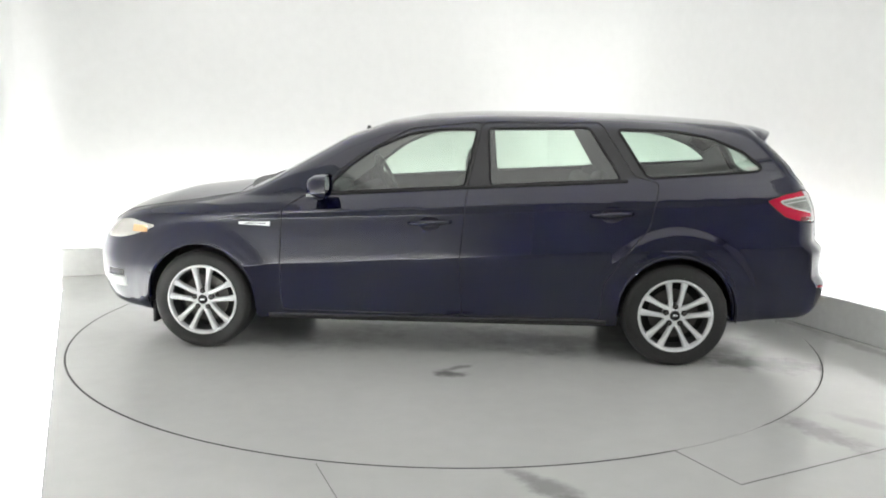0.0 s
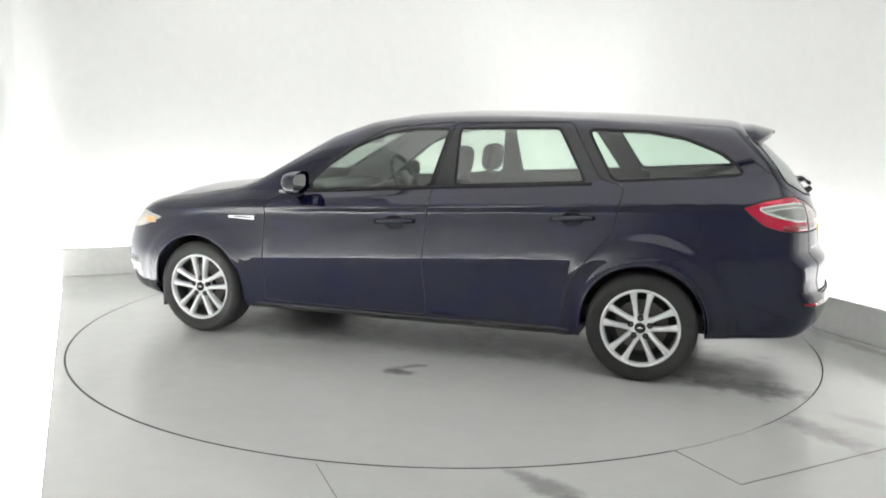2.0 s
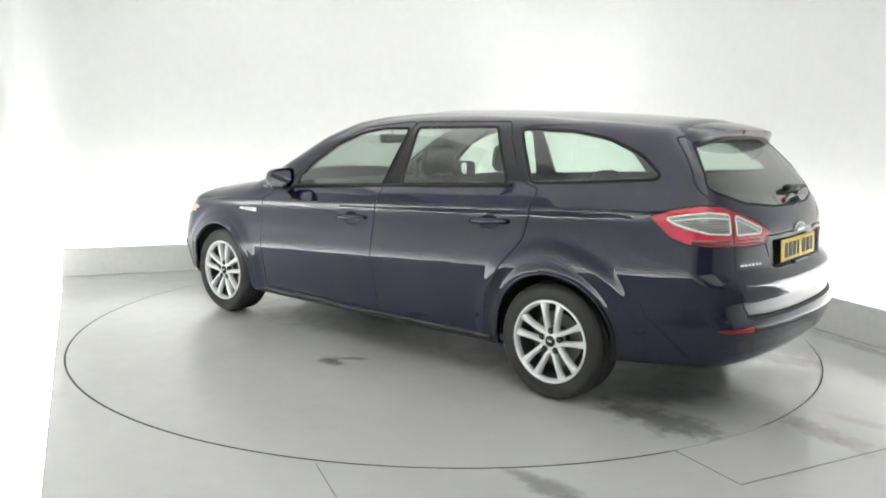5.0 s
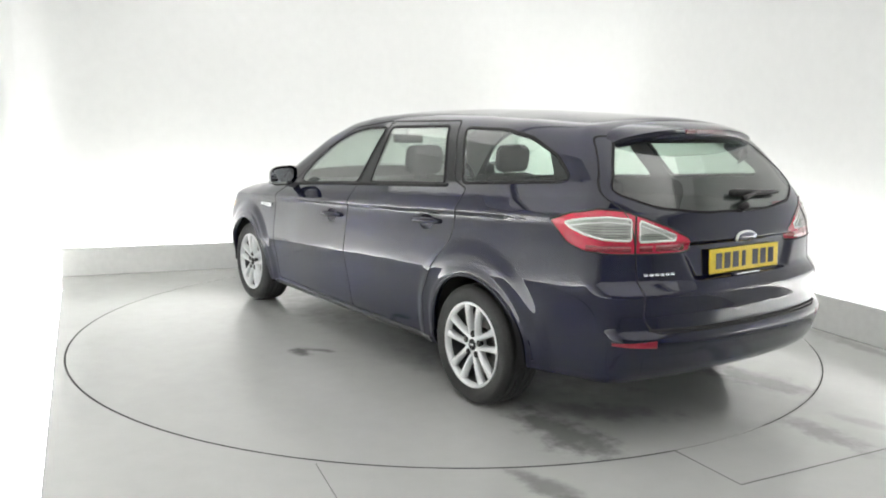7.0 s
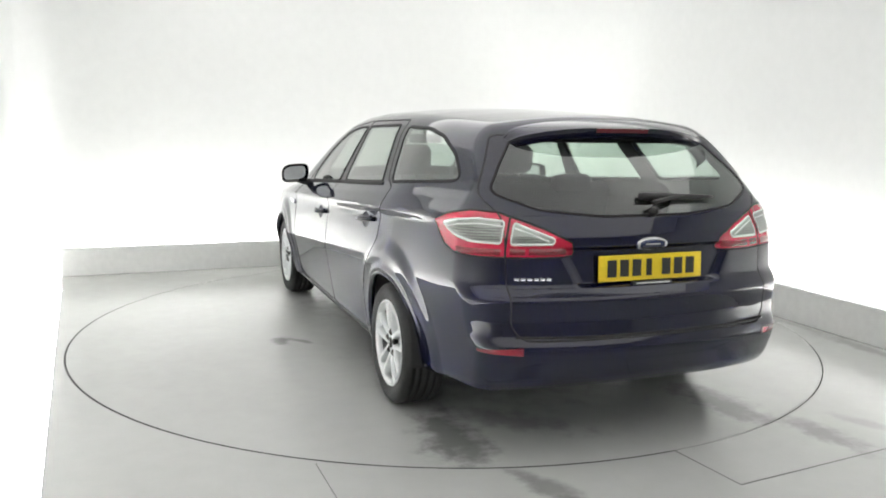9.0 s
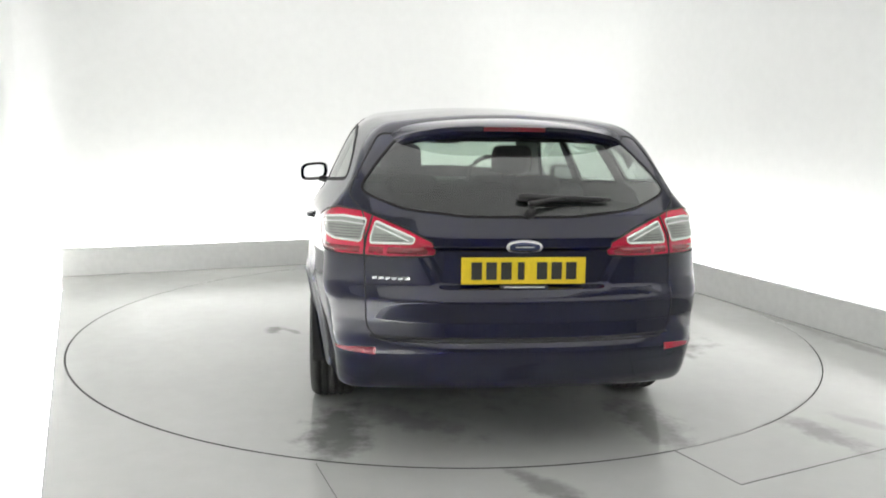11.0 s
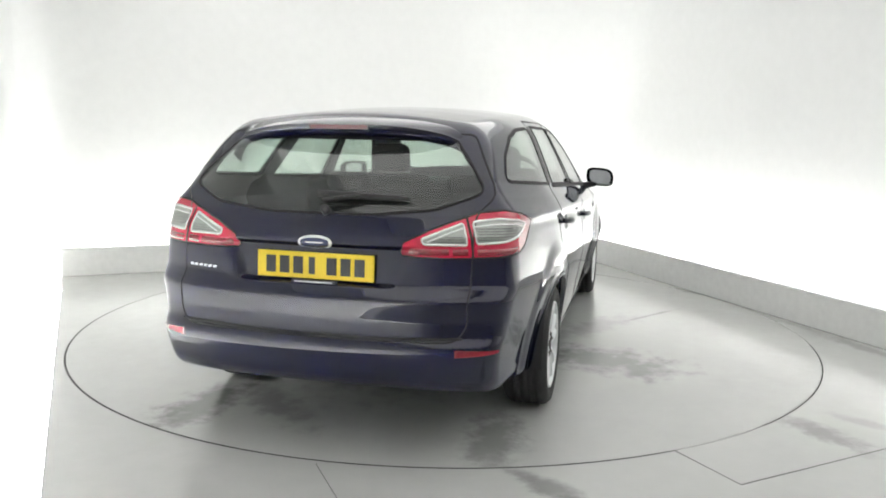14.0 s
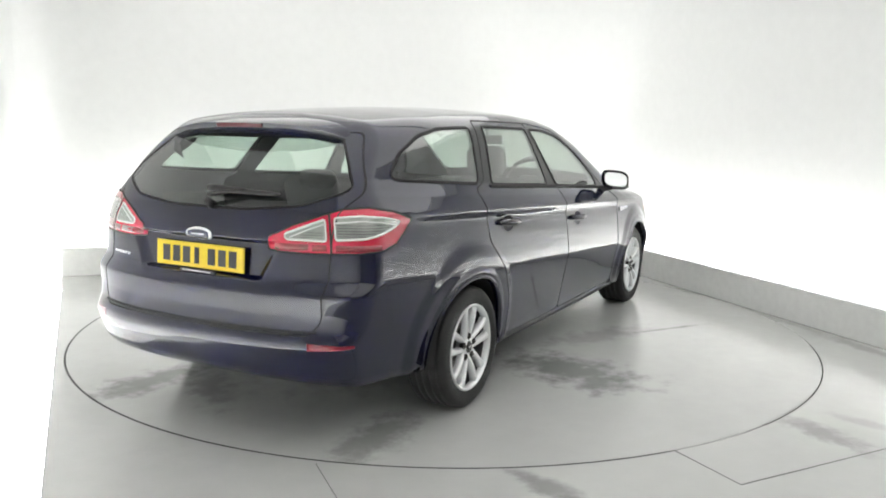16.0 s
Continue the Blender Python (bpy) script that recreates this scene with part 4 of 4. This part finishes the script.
def door_handle(door, s, x0, x1, z0, z1):
    where = SIDE_L if s > 0 else SIDE_R
    xm, zm = (x0 + x1) / 2, (z0 + z1) / 2
    # the hollow's shade is a thin dark plate on the door skin
    patch("handle_bowl", xm - 0.066, xm + 0.066, zm - 0.046, zm + 0.036, side_uv, where, 0.0018, BOWL, door, "dark plate for the shaded hollow behind the handle", 14, 4, oval)
    bm = bmesh.new()
    pts, rad = [], []
    for k in range(13):
        f = k / 12
        p, n = surface_at(side_uv, where, x0 + f * (x1 - x0), z0 + f * (z1 - z0))
        out = 0.004 + 0.030 * math.sin(math.pi * f) ** 0.6
        pts.append(p + n * out)
        rad.append(0.011 + 0.006 * math.sin(math.pi * f))
    tube_mesh(bm, pts, rad, 10)
    part("handle", bm, PAINT, door, "navy pull handle", smooth=True)


for s in (1, -1):
    key = "l" if s > 0 else "r"
    where = SIDE_L if s > 0 else SIDE_R
    wing_mirror(s)
    door_handle(doors[key][0], s, 0.15, -0.10, 0.812, 0.826)
    door_handle(doors[key][1], s, -0.91, -1.15, 0.882, 0.898)
    vent = patch("wing_vent", 1.18, 0.985, 0.774, 0.802, side_uv, where, 0.010, CHROME, car, "chrome side vent trim", 14, 4, lambda q: 0.55 + 0.45 * q)
    patch("vent_slot", 1.15, 1.00, 0.782, 0.794, side_uv, where, 0.0125, BLACK, vent, "black slot", 8, 2)
    # sail panel ahead of the door window, black sill strip, belt seal
    belt = np.array([(0.66, 0.968), (0.3, 0.992), (-0.2, 1.026), (-0.7, 1.055), (-1.12, 1.082)])
    ribbon("belt_seal", belt, side_uv, where, 0.016, 0.006, SEAL, doors[key][0], closed=False)
    sill = np.array([(1.02, 0.215), (0.4, 0.222), (-0.4, 0.232), (-1.03, 0.243)])
    ribbon("sill_strip", sill, side_uv, where, 0.035, 0.003, BLACK, car, closed=False, label="black sill strip")
    # mud flap behind the front wheel, deflector ahead of it
    bm = bmesh.new()
    box(bm, (1.755, s * 0.72 - 0.10, 0.135), (1.775, s * 0.72 + 0.10, 0.27), 0.006)
    part("air_deflector", bm, BLACK, car)
    # red reflectors in the rear bumper
    patch("reflector", 1.48, 1.75, 0.468, 0.500, wrap_uv, (lambda P, N: (P[:, 0] < -1.9) & (P[:, 1] > 0.3) & (P[:, 2] < 0.62)) if s > 0 else (lambda P, N: (P[:, 0] < -1.9) & (P[:, 1] < -0.3) & (P[:, 2] < 0.62)),
          0.0025, REFLECTOR, r_bumper, "red bumper reflector", 14, 4, lambda q: 0.35 + 0.65 * q)
    # front lamp details
    patch("indicator", 1.76, 1.86, 0.715, 0.755, side_uv, (lambda P, N: (P[:, 0] > 1.6) & (P[:, 1] > 0.4)) if s > 0 else (lambda P, N: (P[:, 0] > 1.6) & (P[:, 1] < -0.4)), 0.003, AMBER, car, "amber indicator", 6, 3)
    patch("fog_lamp_trim", 1.93, 2.06, 0.44, 0.475, side_uv, (lambda P, N: (P[:, 0] > 1.8) & (P[:, 1] > 0.4)) if s > 0 else (lambda P, N: (P[:, 0] > 1.8) & (P[:, 1] < -0.4)), 0.004, BLACK, f_bumper, "black fog lamp trim", 8, 3)
    patch("fog_lamp", 1.92, 2.08, 0.365, 0.430, side_uv, (lambda P, N: (P[:, 0] > 1.8) & (P[:, 1] > 0.4)) if s > 0 else (lambda P, N: (P[:, 0] > 1.8) & (P[:, 1] < -0.4)), 0.004, CLEARLENS, f_bumper, "clear fog lamp", 8, 3)

# ribs and joint inside the tail lamps
for s in (1, -1):
    where = TAIL_L if s > 0 else TAIL_R
    lamp = [o for o in car.children if o.name.startswith("tail_lamp")][0 if s > 0 else 1]
    for z0, z1, u0, u1 in ((0.930, 0.933, 1.40, 1.56), (0.941, 0.944, 1.34, 1.56), (0.952, 0.955, 1.28, 1.56), (0.963, 0.966, 1.25, 1.56), (0.974, 0.977, 1.27, 1.56),
                           (0.922, 0.925, 1.64, 1.80), (0.932, 0.935, 1.64, 1.76), (0.942, 0.945, 1.64, 1.73)):
        patch("rib", u0, u1, z0, z1, wrap_uv, where, 0.0025, RIB, lamp, "grey reflector rib", 24, 1)

# rear: plate with bars, badge, script bars, wiper, spoiler, high brake lamp, tow flap, exhaust
BEHIND = lambda P, N: (P[:, 0] < -1.9) & (N[:, 0] < -0.2)
plate = new("number_plate")
plate.parent = car
plate_x = -2.334
plate.matrix_basis = Matrix.Translation((plate_x, 0, 0.806)) @ Matrix.Rotation(radians(3), 4, "Y")
bm = bmesh.new()
box(bm, (-0.004, -0.26, -0.0555), (0.004, 0.26, 0.0555), 0.003)
part("plate", bm, YELLOW, plate, "yellow reflective plate")
for k in range(7):
    y = 0.197 - k * 0.0615 - (0.026 if k > 3 else 0.0)
    wide = 0.014 if k == 3 else 0.022
    bm = bmesh.new()
    box(bm, (-0.0065, y - wide, -0.036), (-0.0045, y + wide, 0.036), 0.0006, seg=1)
    part("bar", bm, INK, plate)
bm = bmesh.new()
box(bm, (-0.02, -0.10, -0.073), (0.004, 0.10, -0.058), 0.004)
holder = part("plate_holder", bm, BLACK, plate, "black holder with a chrome strip")
# slim chrome strip on the holder's face
bm = bmesh.new()
box(bm, (-0.0225, -0.085, -0.069), (-0.0195, 0.085, -0.063), 0.001, seg=1)
part("holder_strip", bm, LAMPRIM, holder, "small pale chrome strip")
badge = patch("badge", -0.076, 0.076, 0.877, 0.933, back_uv, BEHIND, 0.010, LAMPRIM, car, "chrome-rimmed blue oval badge", 24, 6, oval)
patch("badge_field", -0.066, 0.066, 0.884, 0.926, back_uv, BEHIND, 0.0125, BLUE, badge, "dark blue field", 20, 6, oval)
patch("badge_mark", -0.045, 0.045, 0.898, 0.911, back_uv, BEHIND, 0.014, LAMPRIM, badge, "chrome mark", 12, 2, leaf)
for k in range(6):
    y = 0.618 - k * 0.026
    patch("bar", y, y - 0.020, 0.766, 0.777, back_uv, BEHIND, 0.004, CHROME, tailgate, "chrome lettering bar", 2, 2)
ribbon("bumper_gap", np.array([(-0.63, 0.540), (-0.3, 0.536), (0.3, 0.536), (0.63, 0.540)]), back_uv, BEHIND, 0.010, 0.0035, GAP, tailgate, closed=False)
# wiper
p0, n0 = surface_at(back_uv, BEHIND, -0.03, 1.03)
wiper = new("rear_wiper")
wiper.parent = car
bm = bmesh.new()
tube_mesh(bm, [p0 - n0 * 0.01, p0 + n0 * 0.035], [0.022, 0.016], 14)
part("wiper_hub", bm, BLACK, wiper, smooth=True)
bm = bmesh.new()
arm_pts = []
for k in range(9):
    f = k / 8
    p, n = surface_at(back_uv, BEHIND, -0.02 - 0.18 * f, 1.052 + 0.033 * f)
    arm_pts.append(p + n * (0.04 - 0.008 * f))
tube_mesh(bm, arm_pts, [0.012 - 0.005 * k / 8 for k in range(9)], 8)
part("wiper_arm", bm, BLACK, wiper, "black plastic arm", smooth=True)
bm = bmesh.new()
blade = []
for k in range(11):
    f = k / 10
    p, n = surface_at(back_uv, BEHIND, 0.015 - 0.395 * f, 1.088 - 0.010 * f)
    blade.append(p + n * 0.020)
tube_mesh(bm, blade, [0.016] + [0.018 - 0.001 * k for k in range(9)] + [0.006], 8)
part("wiper_blade", bm, BLACK, wiper, "black wiper blade", smooth=True)


def roof_z(x, y):
    return float(TOP(np.array([x]))[0] - CROWN(np.array([x]))[0] * y * y)


bm = bmesh.new()
rows = []
for k in range(41):
    y = -0.60 + 1.2 * k / 40
    c = (y / 0.60) ** 2
    tip_x, tip_z = -2.070 + 0.150 * c ** 1.5, 1.390 - 0.085 * c ** 1.5
    front_z = roof_z(-1.80, y) - 0.020 - 0.03 * c ** 3
    mid_z = roof_z(-1.95, y) - 0.006 - 0.05 * c ** 3
    e = max(0.0, (abs(y) - 0.46) / 0.14)
    dx, dz = 0.05 * e * e, -0.06 * e * e
    prof = [(-1.80, front_z), (-1.95, mid_z), (tip_x + 0.02, tip_z + 0.008), (tip_x, tip_z), (tip_x + 0.010, tip_z - 0.034), (tip_x + 0.035, tip_z - 0.050), (-1.955, 1.330 - 0.03 * c), (-1.90, 1.33 - 0.04 * c)]
    prof = [(x + dx, z + dz) for x, z in prof]
    rows.append([bm.verts.new((x, y, z)) for x, z in prof])
for p, q in zip(rows, rows[1:]):
    for i in range(8):
        j = (i + 1) % 8
        bm.faces.new((p[i], p[j], q[j], q[i]))
bm.faces.new(rows[0])
bm.faces.new(rows[-1][::-1])
spoiler = part("roof_spoiler", bm, PAINT, car, "navy roof spoiler", smooth=True)
spoiler.data.set_sharp_from_angle(angle=radians(50))
bm = bmesh.new()
rows = []
for k in range(15):
    y = -0.135 + 0.27 * k / 14
    c = (y / 0.60) ** 2
    tx, tz = -2.0715 + 0.150 * c ** 1.5, 1.388 - 0.085 * c ** 1.5
    rows.append([bm.verts.new((tx + 0.004, y, tz + 0.003)), bm.verts.new((tx - 0.003, y, tz - 0.001)), bm.verts.new((tx + 0.002, y, tz - 0.020)), bm.verts.new((tx + 0.03, y, tz - 0.012)), bm.verts.new((tx + 0.03, y, tz + 0.004))])
for p, q in zip(rows, rows[1:]):
    for i in range(5):
        j = (i + 1) % 5
        bm.faces.new((p[i], p[j], q[j], q[i]))
bm.faces.new(rows[0])
bm.faces.new(rows[-1][::-1])
part("brake_lamp", bm, DARKRED, spoiler, "dark red high brake lamp")
bm = bmesh.new()
box(bm, (-1.85, -0.56, 0.22), (1.9, 0.56, 0.28), 0.02)
part("underbody", bm, GAP, car)
# windscreen wiper shroud
bm = bmesh.new()
rows = []
for k in range(25):
    y = -0.62 + 1.24 * k / 24
    z = roof_z(1.20, y)
    rows.append([bm.verts.new((1.28 - 0.10 * (y / 0.62) ** 2, y, z + 0.0)), bm.verts.new((1.20 - 0.10 * (y / 0.62) ** 2, y, z + 0.014)), bm.verts.new((1.14 - 0.10 * (y / 0.62) ** 2, y, z + 0.04)), bm.verts.new((1.2 - 0.10 * (y / 0.62) ** 2, y, z - 0.05))])
for p, q in zip(rows, rows[1:]):
    for i in range(4):
        bm.faces.new((p[i], p[(i + 1) % 4], q[(i + 1) % 4], q[i]))
part("wiper_cowl", bm, BLACK, car, "black plastic cowl")
# ---------- cabin ----------


def soft_block(bm, lo, hi, lean=0.0, r=0.05):
    """A padded block, leaned back about its lower front edge by degrees."""
    base = Vector(((lo[0] + hi[0]) / 2, (lo[1] + hi[1]) / 2, lo[2]))
    turn = Matrix.Translation(base) @ Matrix.Rotation(radians(-lean), 4, "Y") @ Matrix.Translation(-base)
    box(bm, lo, hi, r, turn, seg=4)


def seat(x, y, width, headrests, bench=False):
    s = new("seat")
    s.parent = car
    s["label"] = "dark grey fabric rear bench" if bench else "dark grey fabric front seat"
    bm = bmesh.new()
    soft_block(bm, (x - 0.05, y - width / 2, 0.42), (x + 0.48, y + width / 2, 0.60), 0, 0.06)
    part("cushion", bm, FABRIC, s, smooth=True)
    bm = bmesh.new()
    soft_block(bm, (x - 0.10, y - width / 2, 0.52), (x + 0.04, y + width / 2, 1.085 if bench else 1.075), 16, 0.06)
    part("backrest", bm, FABRIC, s, smooth=True)
    for hy in headrests:
        bm = bmesh.new()
        hx = x - 0.225
        soft_block(bm, (hx - 0.05, hy - 0.135, 1.000 if bench else 1.070), (hx + 0.06, hy + 0.135, 1.118 if bench else 1.262), 8, 0.057)
        part("headrest", bm, FABRIC, s, smooth=True)
        for o in (-0.05, 0.05):
            bm = bmesh.new()
            tube_mesh(bm, [(hx + 0.03, hy + o, 0.96 if bench else 1.00), (hx, hy + o, 1.05 if bench else 1.15)], 0.007, 8)
            part("headrest_post", bm, STEEL, s)


seat(0.02, 0.37, 0.52, [0.37])
seat(0.02, -0.37, 0.52, [-0.37])
seat(-0.78, 0.0, 1.30, [0.36, -0.36], True)
bm = bmesh.new()
box(bm, (0.78, -0.70, 0.55), (1.16, 0.70, 0.965), 0.05, seg=3)
part("dashboard", bm, TRIM, car, "dark grey dashboard", smooth=True)
bm = bmesh.new()
box(bm, (-2.15, -0.66, 0.30), (1.0, 0.66, 0.36))
part("cabin_floor", bm, TRIM, car)
bm = bmesh.new()
box(bm, (0.0, -0.11, 0.36), (0.85, 0.11, 0.66), 0.03)
part("centre_console", bm, TRIM, car)
bm = bmesh.new()
ring_m = Matrix.Translation((0.47, -0.37, 0.985)) @ Matrix.Rotation(radians(-64), 4, "Y")
pts = [ring_m @ Vector((0.185 * math.cos(a), 0.185 * math.sin(a), 0)) for a in np.linspace(0, 2 * math.pi, 41)]
tube_mesh(bm, pts, 0.017, 8)
box(bm, (-0.06, -0.07, -0.03), (0.06, 0.07, 0.02), 0.02, ring_m)
box(bm, (-0.02, -0.18, -0.012), (0.02, 0.18, 0.0), 0.005, ring_m)
tube_mesh(bm, [ring_m @ Vector((0, 0, -0.02)), (0.80, -0.37, 0.86)], 0.035, 10)
part("steering_wheel", bm, BLACK, car, "black steering wheel", smooth=True)
bm = bmesh.new()
box(bm, (0.53, -0.125, 1.25), (0.57, 0.125, 1.318), 0.015, seg=3)
tube_mesh(bm, [(0.56, 0, 1.30), (0.545, 0, 1.375)], 0.012, 8)
part("cabin_mirror", bm, BLACK, car, "black interior mirror", smooth=True)


# ---------- what moves: the turntable and the car on it ----------


def theta(t):
    """The turntable's angle in degrees at t seconds."""
    return 175.308 - 7.1139 * t


CAR_ON_DISC = (-0.002, -0.038, 0.0)


def motions():
    rows_disc, rows_car = [], []
    for k in range(33):
        t = k * 0.5
        m = pose(0, 0, 0, 0, 0, theta(t))
        rows_disc.append((t, m))
        rows_car.append((t, m @ pose(*CAR_ON_DISC)))
    walk(turntable, rows_disc)
    walk(car, rows_car)


motions()
